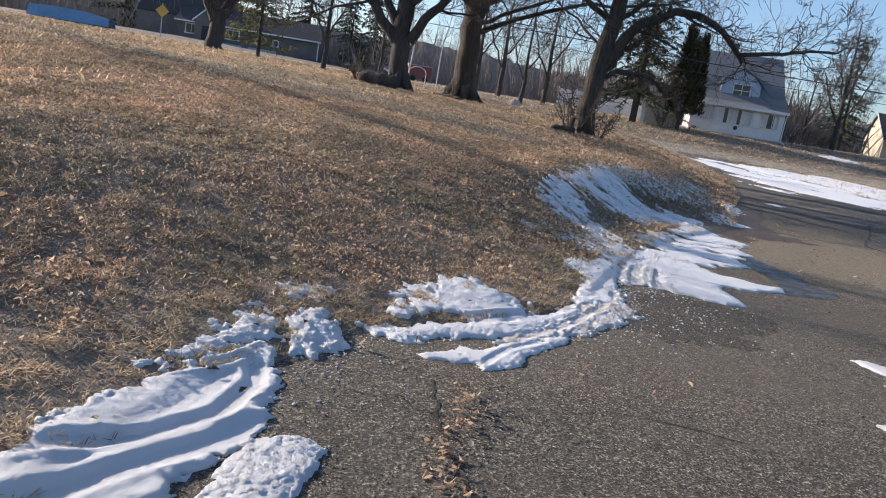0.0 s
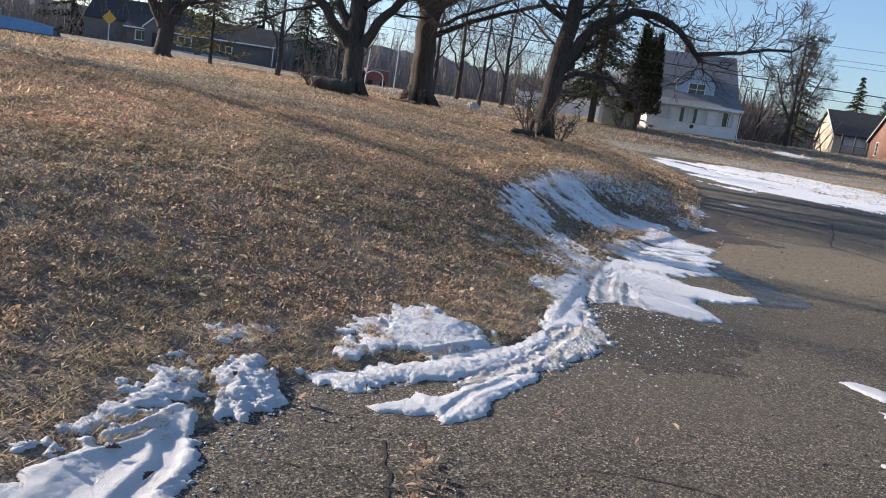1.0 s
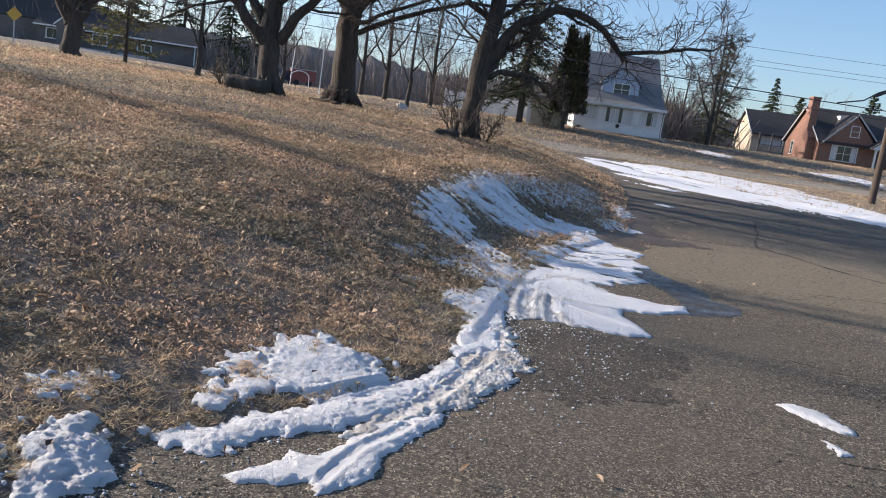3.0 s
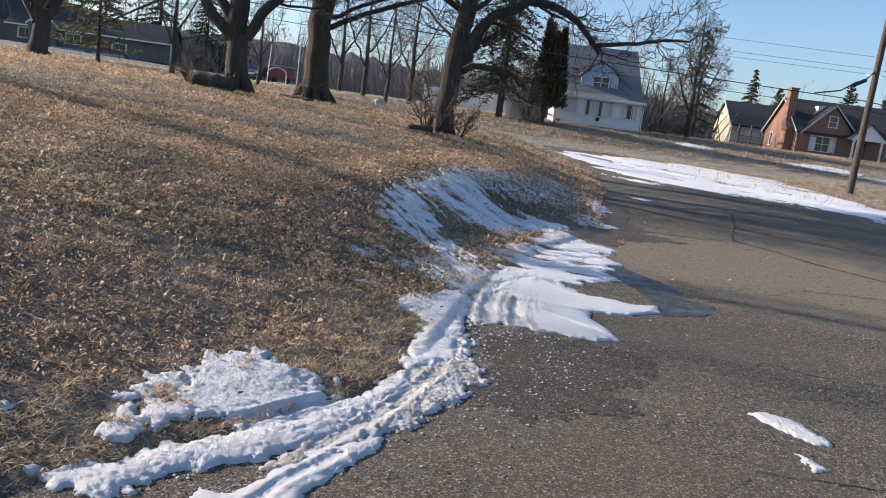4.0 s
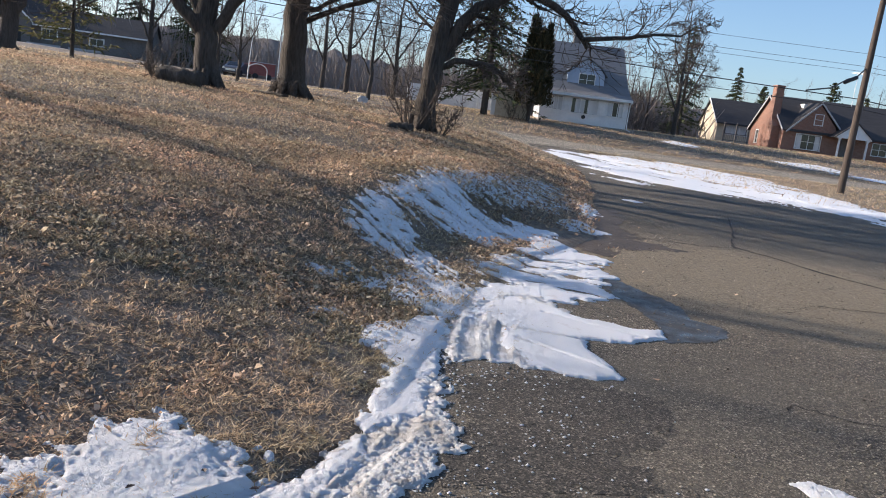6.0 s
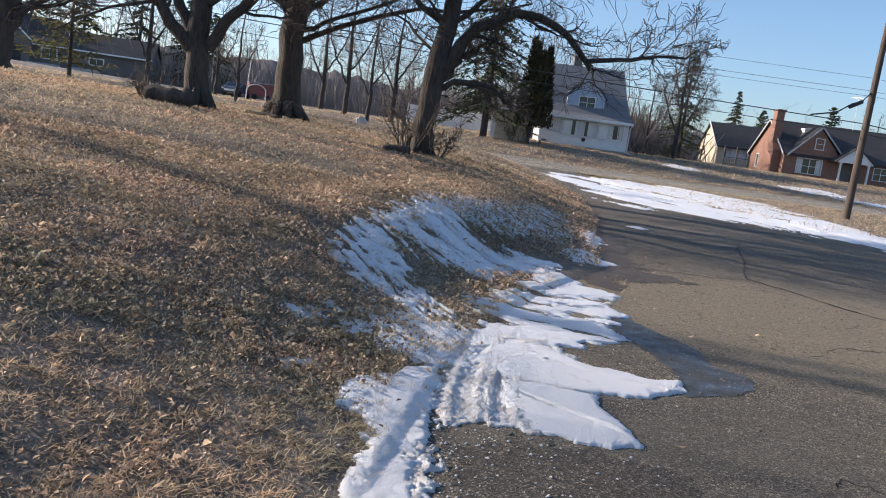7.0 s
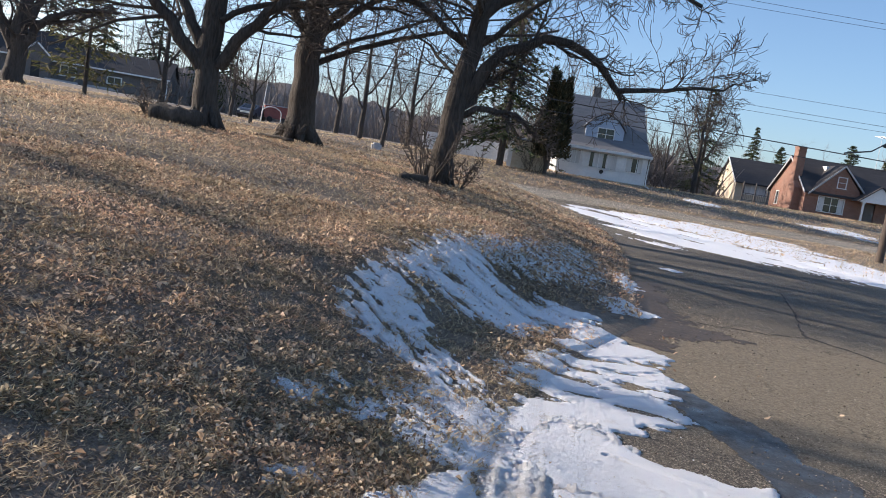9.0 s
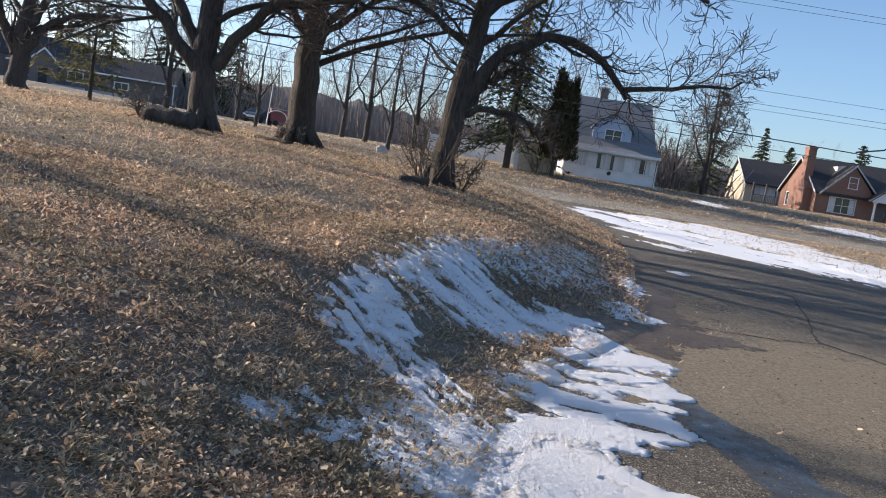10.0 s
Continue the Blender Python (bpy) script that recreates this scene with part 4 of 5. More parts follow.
bare_tree("oak_tree", 0.75, 27.6, [(0, 0, 0), (0, 0, .8), (.0, 0, 2), (0, 0, 3.5), (.15, 0, 5.5), (.3, .3, 9), (.5, .4, 14)], [.52, .41, .38, .36, .31, .2, .06],
          [([(.3, 0, 2.4), (1.1, -.2, 2.9), (2.1, -.4, 3.3), (3.4, -.6, 3.8), (5.6, -.8, 4.0), (7.2, -1, 4.5)], .1, 2.4), ([(.2, 0, 3.1), (1.2, .2, 4.2), (2.8, .4, 5.0), (5, .3, 5.8)], .12, 2.4), ([(-.2, 0, 3.2), (-1.2, -.2, 4.4), (-2.6, -.4, 5.2), (-4.2, -.4, 6.6)], .13, 2.6),
           ([(0, 0, 4.5), (1, -.6, 6), (2.4, -1, 8.5)], .17, 2.6), ([(0, 0, 5), (-1, .5, 7.5), (-2, 1, 11)], .16, 2.6), ([(.2, 0, 2.7), (1.6, .8, 3.4), (3.6, 1.4, 4.6), (6.5, 2, 5.2)], .08, 2.2)],
          (8, 6, 5), 2.6, 12, "tall bare tree with a straight thick trunk", 8, extra=11, low=2.6)
bare_tree("leaning_tree", 4.2, 22.0, [(0, 0, 0), (.04, 0, .6), (.12, 0, 1.4), (.22, 0, 2.3), (.36, 0, 3.4), (.6, 0, 5), (1.0, .2, 8), (1.2, .3, 12)], [.33, .27, .27, .25, .22, .18, .12, .04],
          [([(.22, 0, 1.9), (.7, -.1, 2.9), (1.3, -.2, 3.45), (2.3, -.3, 3.85), (3.3, -.3, 3.6), (3.9, -.3, 2.95), (4.15, -.3, 2.65)], .17, 2.0), ([(3.95, -.3, 2.85), (4.8, -.3, 3.0), (5.6, -.3, 3.2), (6.4, -.3, 3.2), (7.0, -.2, 3.6)], .07, 1.8),
           ([(.25, 0, 1.75), (.75, .1, 2.4), (1.15, .2, 2.75), (1.6, .2, 2.9)], .14, 1.4), ([(.3, 0, 1.65), (.8, -.2, 1.95), (1.5, -.3, 1.95), (2.1, -.3, 1.5), (2.3, -.3, 1.3)], .09, 1.2),
           ([(.5, 0, 4.0), (1.8, -.2, 5.0), (3.6, -.4, 5.4), (5.6, -.5, 5.2)], .13, 2.0), ([(.35, 0, 3.2), (-.8, .2, 4.0), (-2.2, .3, 4.3), (-3.6, .2, 4.2)], .09, 1.9), ([(.7, 0, 5.2), (-.6, -.2, 6.8), (-1.8, -.3, 8)], .1, 2.0), ([(.7, 0, 5.5), (2.2, .3, 7.2), (4.0, .5, 8)], .11, 2.2)],
          (9, 6, 5), 2.5, 13, "bare tree with an arching limb over the lawn", 6, extra=9, low=2.7)
bare_tree("yard_tree", -13.4, 44.5, [(0, 0, 0), (0, 0, .8), (.1, 0, 2), (.1, 0, 3.4), (.5, 0, 6), (.8, 0, 10)], [.6, .46, .42, .33, .2, .06],
          [([(-.1, 0, 2), (-.9, 0, 3.6), (-1.8, .2, 6.2)], .3, 2.4), ([(.3, 0, 2.2), (1.2, 0, 3.7), (2.6, .2, 4.4), (4.4, .3, 4.6)], .22, 2.2), ([(.2, 0, 3), (1.0, .3, 5), (1.8, .3, 8)], .25, 2.4)], (8, 6, 5), 2.8, 14, "broad bare tree near the roadside house", 6, extra=5)
bare_tree("bare_tree", -30.5, 27.8, [(0, 0, 0), (0, 0, 1.2), (.1, 0, 3), (.1, 0, 6), (.4, 0, 10), (.6, 0, 17)], [.5, .4, .36, .3, .2, .05], [], (7, 5, 4), 3.4, 16, "large bare tree on the upper lawn", 6, extra=6, low=6.0)
bare_tree("bare_tree", 34.4, 65.5, [(0, 0, 0), (0, 0, 2), (-.1, 0, 4), (0, 0, 7), (-.2, 0, 11)], [.24, .2, .16, .1, .03],
          [([(0, 0, 2.2), (-1.2, 0, 4), (-2.2, 0, 6.5)], .1, 2.2), ([(0, 0, 2.6), (1.2, 0, 4.2), (2.2, 0, 7)], .1, 2.2), ([(0, 0, 4), (-.8, 0, 6.4), (-1.4, 0, 9)], .08, 2.0), ([(0, 0, 4.4), (.9, 0, 6.8), (1.6, 0, 9.5)], .08, 2.0)], (11, 8, 6), 2.4, 15, "slender bare tree between two houses")
for k, (x, y, s, seed) in enumerate([(29.6, 77, .85, 61), (31.8, 70, .6, 62), (38.5, 80, .9, 63), (110, 130, 1.5, 64), (-3.5, 62, .75, 65), (8.5, 64, 1.1, 66), (6.2, 60, .9, 67), (4.8, 66, 1.2, 68), (-6.5, 76, .9, 69), (-9.5, 60, 1.1, 70), (3.2, 78, 1.3, 74)]):
    bare_tree("bare_tree", x, y, [(0, 0, 0), (.1, 0, 2 * s), (0, 0, 4.5 * s), (.2, 0, 9 * s)], [.2 * s, .16 * s, .11 * s, .03],
              [([(0, 0, 2 * s), (-1 * s, .2, 4 * s), (-1.8 * s, 0, 6.5 * s)], .08 * s, 1.8 * s), ([(0, 0, 2.6 * s), (1.1 * s, 0, 4.4 * s), (2 * s, 0, 7 * s)], .08 * s, 1.8 * s)], (8, 6, 4), 1.9 * s, seed, "bare grey tree in the yards beyond the road", group="yard trees")


def shrub(x, y, h, n, seed, label):
    z = float(base_surface(np.array([x]), np.array([y]))[0])
    foot = stand("shrub", x, y, z, 0, label, "shrub")
    rng = np.random.default_rng(seed)
    wood = Tubes()
    for k in range(n):
        a = rng.uniform(0, 6.283)
        stem = wander((math.cos(a) * .15, math.sin(a) * .15, -.05), (math.cos(a) * .5, math.sin(a) * .5, 1), h * rng.uniform(.5, 1.1), rng, 6, .14, .02)
        wood.add(stem, np.linspace(.014, .004, 7), 4)
        sprout((wood, wood), stem, .012, 0, (5, 3), rng, h * .35, .02, .3)
    tagged(part("brushwood", wood.mesh("brushwood"), "twig", foot), kind="stuff")
    return foot


shrub(3.9, 21.7, 1.9, 16, 21, "leafless suckers round a tree foot")
shrub(4.6, 21.7, 1.2, 14, 22, "leafless suckers round a tree foot")
shrub(-2.3, 22.1, .8, 14, 23, "leafless brush beside a log")
shrub(0.4, 27.0, .7, 12, 24, "leafless brush beside a trunk")
for k, x in enumerate((17.6, 18.4, 30.5, 32.0, 33.5)):
    shrub(x, 60.2 + (x > 25) * 5, 1.9, 14, 30 + k, "leafless shrub against a house wall")


def conifer(name, x, y, h, spread_r, seed, label, mat="needle", low=0.08, droop=0.35, clump=0.5, dense=1.0):
    z = float(base_surface(np.array([x]), np.array([y]))[0])
    foot = stand(name, x, y, z, 0, label, "tree")
    rng = np.random.default_rng(seed)
    stem = Tubes()
    stem.add(np.array([(0, 0, -.2), (0, 0, h * .3), (.05, 0, h * .7), (0, 0, h)]), [h * .018, h * .014, h * .008, .01], 8)
    V, n = [], 0
    for zz in np.arange(h * low, h * .98, h * .036 / dense):
        f = (zz / h - low) / (1 - low)
        for k in range(int(7 * dense)):
            if rng.uniform() < .18:
                continue
            a = rng.uniform(0, 6.283)
            L = spread_r * (1 - f) ** .8 * rng.uniform(.55, 1.12) + .15
            s = np.linspace(0, 1, 7)
            p = np.stack([np.cos(a) * L * s, np.sin(a) * L * s, zz + rng.uniform(-.2, .2) - droop * L * s ** 1.5 + .12 * L * s ** 4], 1)
            stem.add(p, np.linspace(.035, .008, 7) * h / 12, 3)
            for q, t in zip(p[1:], s[1:]):
                for _ in range(int(5 * dense)):
                    d = np.array([math.cos(a), math.sin(a), -.15]) * rng.uniform(.2, 1) + rng.normal(0, .55, 3) * np.array([1, 1, .5])
                    d = d / np.linalg.norm(d) * clump * (.3 + .7 * (1 - f)) * rng.uniform(.5, 1.1)
                    w = np.cross(d, rng.normal(0, 1, 3))
                    w = w / np.linalg.norm(w) * clump * .09
                    o = q + rng.normal(0, .06, 3)
                    V.append((o - w, o + w, o + d + [0, 0, -.12 * clump]))
    V = np.array(V).reshape(-1, 3)
    part("trunk", stem.mesh("trunk"), "bark", foot, "", True)
    part("crown", fast_mesh("crown", V, np.arange(len(V)).reshape(-1, 3)), mat, foot)
    return foot


conifer("spruce_tree", 15.4, 60.5, 15.5, 4.8, 41, "tall dark spruce with drooping branches", low=.15, droop=.5, clump=.75, dense=1.15)
conifer("pine_tree", -15.5, 63.5, 9, 3.6, 42, "green pine before a dark house", "pine", low=.12, droop=.05, clump=.75, dense=.85)
conifer("spruce_tree", 39.9, 75, 11.5, 2.9, 43, "narrow spruce behind a bare tree", low=.08, clump=.5)
conifer("spruce_tree", 86, 140, 15, 3.2, 44, "distant spruce beyond the roofs", clump=.9)
conifer("pine_tree", 92, 140, 12, 3.4, 45, "distant pine beyond the roofs", droop=-.1, clump=.9)
conifer("pine_tree", 106, 138, 15, 3.4, 46, "distant pine behind a brick house", low=.3, droop=-.05, clump=.9)
conifer("spruce_tree", 109, 132, 12, 2.4, 47, "distant spruce behind a brick house", clump=.8)
for k, (x, y, h) in enumerate([(-30, 122, 15), (-22, 120, 17), (-38, 125, 16), (-15, 118, 13), (-11, 112, 11), (-46, 110, 15)]):
    conifer("pine_tree", x, y, h, 4.2, 50 + k, "dark evergreen behind the far house", clump=1.1, dense=.8)


def cedar(x, y, h, r, seed):
    z = float(base_surface(np.array([x]), np.array([y]))[0])
    foot = stand("cedar_tree", x, y, z, 0, "dark columnar cedar beside a white house", "tree")
    rng = np.random.default_rng(seed)
    stem = Tubes()
    stem.add([(0, 0, -.2), (.1, 0, h * .3), (0, 0, h * .7)], [.16, .12, .06], 8)
    for k in range(7):
        a = k * .9
        stem.add([(0, 0, .5), (math.cos(a) * .3, math.sin(a) * .3, 1.6), (math.cos(a) * r * .6, math.sin(a) * r * .6, h * .55)], [.07, .05, .02], 5)
    V = []
    for k in range(9):
        a, rr = rng.uniform(0, 6.283), rng.uniform(0.1, .62) * r
        cx, cy, top, wid = math.cos(a) * rr, math.sin(a) * rr, h * rng.uniform(.8, 1.0), r * rng.uniform(.38, .55)
        for _ in range(900):
            f = rng.uniform(.12, 1) ** .8
            w = wid * min(1, 1.1 * (1 - f) ** .8 + .01)
            b = rng.uniform(0, 6.283)
            p = np.array([cx + math.cos(b) * w * rng.uniform(.55, 1.05), cy + math.sin(b) * w * rng.uniform(.55, 1.05), top * f])
            d = np.array([math.cos(b) * .4, math.sin(b) * .4, 1.0]) + rng.normal(0, .35, 3)
            d = d / np.linalg.norm(d) * rng.uniform(.25, .55)
            s = np.cross(d, rng.normal(0, 1, 3))
            s = s / np.linalg.norm(s) * .07
            V.append((p - s, p + s, p + d))
    V = np.array(V).reshape(-1, 3)
    part("trunk", stem.mesh("trunk"), "bark", foot, "", True)
    part("crown", fast_mesh("crown", V, np.arange(len(V)).reshape(-1, 3)), "cedar", foot)


cedar(18.7, 59.4, 8.0, 2.0, 71)


def far_woods():
    rng = np.random.default_rng(81)
    kinds = []
    for k in range(6):
        w = Tubes()
        h = 10 + 1.5 * k
        t = wander((0, 0, -.3), (0, 0, 1), h, rng, 7, .05, .05)
        w.add(t, np.linspace(.17, .02, 8), 4)
        sprout((w, w), t, .13, 0, (12, 5, 2), rng, 3.4, .06, .2)
        kinds.append((np.concatenate(w.v), np.concatenate(w.f)))
    VV, FF, n = [], [], 0
    spots = [(rng.uniform(-75, 60), rng.uniform(118, 175)) for _ in range(190)] + [(rng.uniform(55, 190), rng.uniform(140, 190)) for _ in range(70)] + [(rng.uniform(18, 44), rng.uniform(84, 115)) for _ in range(22)]
    for x, y in spots:
        v, f = kinds[rng.integers(6)]
        a, s = rng.uniform(0, 6.283), rng.uniform(.7, 1.15)
        c, si = math.cos(a) * s, math.sin(a) * s
        z = float(ground_height(np.array([x]), np.array([y]))[0])
        VV.append(np.stack([v[:, 0] * c - v[:, 1] * si + x, v[:, 0] * si + v[:, 1] * c + y, v[:, 2] * s + z], 1))
        FF.append(f + n)
        n += len(v)
    tagged(part("far_woods", fast_mesh("far_woods", np.concatenate(VV), np.concatenate(FF)), "woods"), "leafless grey-brown woods beyond the yards", "woods", kind="stuff")
    # underbrush: dense thin stems
    x, y = np.concatenate([rng.uniform(-90, 62, 15000), rng.uniform(16, 46, 2500)]), np.concatenate([rng.uniform(105, 165, 15000), rng.uniform(78, 100, 2500)])
    m = len(x)
    z = ground_height(x, y)
    h = rng.uniform(1.2, 5.5, m)
    d = rng.normal(0, .35, (m, 2)) * h[:, None]
    p = np.stack([x, y, z], 1)
    s = np.stack([rng.uniform(.02, .09, m), rng.normal(0, .03, m), np.zeros(m)], 1)
    top = p + np.stack([d[:, 0], d[:, 1], h], 1)
    V = np.stack([p - s, p + s, top + s * .4, top - s * .4], 1).reshape(-1, 3)
    tagged(part("underbrush", fast_mesh("underbrush", V, np.arange(4 * m).reshape(-1, 4)), "woods"), "tangled leafless underbrush at the wood's edge", "brush", kind="stuff")


far_woods()
V, F = sheet(np.linspace(-500, 600, 600), np.array([176., 178, 186, 200]), lambda x, y: 4 + np.clip((y - 176) / 10, 0, 1) * (10.5 + 3 * layered(x * .03, y * 0, 91) + 2.5 * layered(x * .35, y * 0, 92)))
tagged(part("backdrop", fast_mesh("backdrop", V, F), "woods"), "low wooded ridge closing the distance", "backdrop", kind="structure")

# ---- houses ----


def window(parent, u0, u1, z0, z1, face, panes=(2, 2), dress=None, side="front", bar=0.07, trim="white_paint"):
    """A window lying in a wall. face: the wall's outer plane; side: front (plane y) or left (plane x)."""
    def at(a0, a1, d0, d1, b0, b1):
        return (a0, a1, face + d0, face + d1, b0, b1) if side == "front" else (face + d0, face + d1, a0, a1, b0, b1)
    w = part("window", boxes(at(u0 - bar, u1 + bar, -.05, .06, z1, z1 + bar), at(u0 - bar, u0, -.05, .06, z0, z1), at(u1, u1 + bar, -.05, .06, z0, z1)), trim, parent)
    part("sill", boxes(at(u0 - bar * 1.4, u1 + bar * 1.4, -.1, .06, z0 - bar, z0)), trim, w)
    nx, nz = panes
    for i in range(nx):
        for j in range(nz):
            a0, a1 = u0 + (u1 - u0) * i / nx, u0 + (u1 - u0) * (i + 1) / nx
            b0, b1 = z0 + (z1 - z0) * j / nz, z0 + (z1 - z0) * (j + 1) / nz
            part("pane", boxes(at(a0 + .02, a1 - .02, .03, .045, b0 + .02, b1 - .02)), "glass", w)
    bars = [at(u0 + (u1 - u0) * i / nx - .025, u0 + (u1 - u0) * i / nx + .025, -.01, .05, z0, z1) for i in range(1, nx)]
    bars += [at(u0, u1, -.005, .048, z0 + (z1 - z0) * j / nz - .02, z0 + (z1 - z0) * j / nz + .02) for j in range(1, nz)]
    for one in bars:
        part("glazing_bar", boxes(one), trim, w)
    if dress:
        for a0, a1 in dress:
            bm = bmesh.new()
            n = max(4, int((a1 - a0) / .09))
            for k in range(n):
                b0 = a0 + (a1 - a0) * k / n
                box(bm, *at(b0, b0 + (a1 - a0) / n * 1.02, .012 if k % 2 else .018, .026, z0 + .03, z1 - .03))
            part("curtain", bm, "curtain", w, "pale curtain drawn behind the pane")
    return w


def wall_with_holes(u0, u1, z0, z1, face, thick, holes, side="front"):
    """Boxes that leave the holes (u0, u1, z0, z1) open; holes do not overlap in u."""
    def at(a0, a1, b0, b1):
        return (a0, a1, face, face + thick, b0, b1) if side == "front" else (face, face + thick, a0, a1, b0, b1)
    out, u = [], u0
    for a0, a1, b0, b1 in sorted(holes):
        out += [at(u, a0, z0, z1), at(a0, a1, z0, b0), at(a0, a1, b1, z1)]
        u = a1
    out.append(at(u, u1, z0, z1))
    return boxes(*out)


def slab(rows, thick):
    """A sheet of given thickness through rows of points, each row from the left end to the right."""
    bm = bmesh.new()
    top = [[bm.verts.new(p) for p in r] for r in rows]
    low = [[bm.verts.new((p[0], p[1], p[2] - thick)) for p in r] for r in rows]
    for i in range(len(rows) - 1):
        for j in range(len(rows[0]) - 1):
            bm.faces.new((top[i][j], top[i][j + 1], top[i + 1][j + 1], top[i + 1][j]))
            bm.faces.new((low[i][j], low[i + 1][j], low[i + 1][j + 1], low[i][j + 1]))
    for g in (0, -1):
        for j in range(len(rows[0]) - 1):
            bm.faces.new((top[g][j], low[g][j], low[g][j + 1], top[g][j + 1]))
    for i in range(len(rows) - 1):
        for g in (0, -1):
            bm.faces.new((top[i][g], top[i + 1][g], low[i + 1][g], low[i][g]))
    return bm


def ground_z(x, y):
    return float(ground_height(np.array([x]), np.array([y]))[0])


def white_house():
    W = 7.35
    h = stand("white_house", 20.97, 63.8, 2.78, -14.5, "white cottage with a steep grey roof and enclosed porch", "house")
    part("foundation", boxes((0.05, W - .05, .05, 8.3, -.7, .12)), "concrete", h)
    wins = [(.42, 1.85, 1.1, 2.2), (2.65, 4.85, 1.0, 2.2), (5.65, 6.95, 1.05, 2.2)]
    part("porch_wall", wall_with_holes(0, W, .12, 2.5, 0, .12, wins), "white_siding", h)
    part("side_wall", boxes((0, .12, .12, 8.3, .12, 2.5)), "white_siding", h)
    part("side_wall", wall_with_holes(.12, 8.3, .12, 2.5, W - .12, .12, [(.5, 1.7, 1.05, 2.2)], "left"), "white_siding", h)
    part("back_wall", boxes((.12, W - .12, 8.18, 8.3, .12, 2.5)), "white_siding", h)
    window(h, *wins[0], .0, (4, 1), [(.42, 1.1), (1.15, 1.85)])
    window(h, *wins[1], .0, (3, 1), [(2.95, 3.75), (4.0, 4.85)])
    window(h, *wins[2], .0, (3, 1), [(5.65, 6.05), (6.6, 6.95)])
    for u in (2.0, 4.98):
        part("shutter", boxes((u, u + .48, -.05, -.003, .95, 2.3)), "white_paint", h)
    bm = bmesh.new()
    bmesh.ops.create_cone(bm, cap_ends=True, segments=20, radius1=.17, radius2=.17, depth=.04, matrix=Matrix.Translation((3.75, -.03, .72)) @ Matrix.Rotation(radians(90), 4, "X"))
    part("plaque", bm, "black", h, "round dark plaque")
    ridge_v, rz = 4.3, 7.15
    prof = [(-.45, 2.5, -.25, W + .25), (.3, 2.85, -.15, W + .12), (1.1, 3.55, 0, W - .05), (1.9, 4.6, .1, W - .2), (ridge_v, rz, .3, W - .4), (6.8, 4.5, .1, W - .2), (8.8, 2.5, -.2, W + .2)]
    part("roof", slab([[(a + (b - a) * t, v, z) for t in (0, .25, .5, .75, 1)] for v, z, a, b in prof], .14), "grey_roof", h)
    part("fascia", boxes((-.25, W + .25, -.52, -.46, 2.3, 2.52)), "white_paint", h)
    for u in (.32, W - .56):
        part("gable_wall", prism([(.7, 2.5), (1.1, 3.35), (1.9, 4.42), (ridge_v, rz - .16), (6.8, 4.3), (8.2, 2.8), (8.2, 2.5)], u, u + .14), "white_siding", h)
    part("corner_post", boxes((W - .16, W + .02, -.03, .14, .12, 2.5)), "white_paint", h)
    tubes = Tubes()
    tubes.add([(W + .2, -.45, 2.35), (W + .1, -.2, 2.1), (W + .08, -.1, .5), (W + .1, -.2, .1), (W + .35, -.7, -.05)], [.045] * 5, 8)
    part("downspout", tubes.mesh("downspout"), "white_paint", h)
    # dormer
    d = part("dormer", wall_with_holes(2.05, 5.2, 2.9, 4.35, 1.05, .12, [(3.05, 4.4, 3.35, 4.35)]), "blue_siding", h)
    part("dormer_gable", prism([(2.05, 4.35), (5.2, 4.35), (4.6, 5.05), (3.62, 5.55), (2.65, 5.05)], 1.05, 1.17, "y"), "blue_siding", d)
    part("dormer_cheek", prism([(1.1, 3.3), (1.1, 4.35), (2.2, 4.75), (1.7, 4.4)], 2.05, 2.15), "blue_siding", d)
    part("dormer_cheek", prism([(1.1, 3.3), (1.1, 4.35), (2.2, 4.75), (1.7, 4.4)], 5.1, 5.2), "blue_siding", d)
    part("dormer_roof", slab([[(1.85, .85, 4.3), (1.85, 2.2, 4.35)], [(2.55, .85, 5.1), (2.55, 2.6, 5.1)], [(3.62, .85, 5.68), (3.62, 3.4, 5.68)], [(4.7, .85, 5.1), (4.7, 2.6, 5.1)], [(5.4, .85, 4.3), (5.4, 2.2, 4.35)]], .09), "grey_roof", d)
    window(d, 3.08, 4.37, 3.38, 4.3, 1.04, (2, 2))
    c = part("chimney", boxes((2.5, 3.15, 4.6, 5.3, 6.4, 8.0)), "dark_siding", h)
    part("chimney_cap", boxes((2.42, 3.23, 4.52, 5.38, 8.0, 8.12)), "concrete", c)
    part("step", boxes((W + .05, W + 1.0, 1.0, 2.2, -.1, .15)), "concrete", h)


white_house()


def shed():
    s = stand("shed", 16.1, 61.0, ground_z(17, 61) - .02, -14, "small tan shed with white corner trim", "shed")
    part("wall", boxes((0, 3.0, 0, .1, 0, 2.2), (0, .1, .1, 2.6, 0, 2.2), (2.9, 3.0, .1, 2.6, 0, 2.2), (.1, 2.9, 2.5, 2.6, 0, 2.2)), "tan_wall", s)
    part("corner_trim", boxes((-.03, .3, -.03, -.003, 0, 2.2)), "white_paint", s)
    part("roof", slab([[(-.2, -.25, 2.25), (3.2, -.25, 2.25)], [(-.2, 2.8, 2.55), (3.2, 2.8, 2.55)]], .1), "grey_roof", s)


shed()


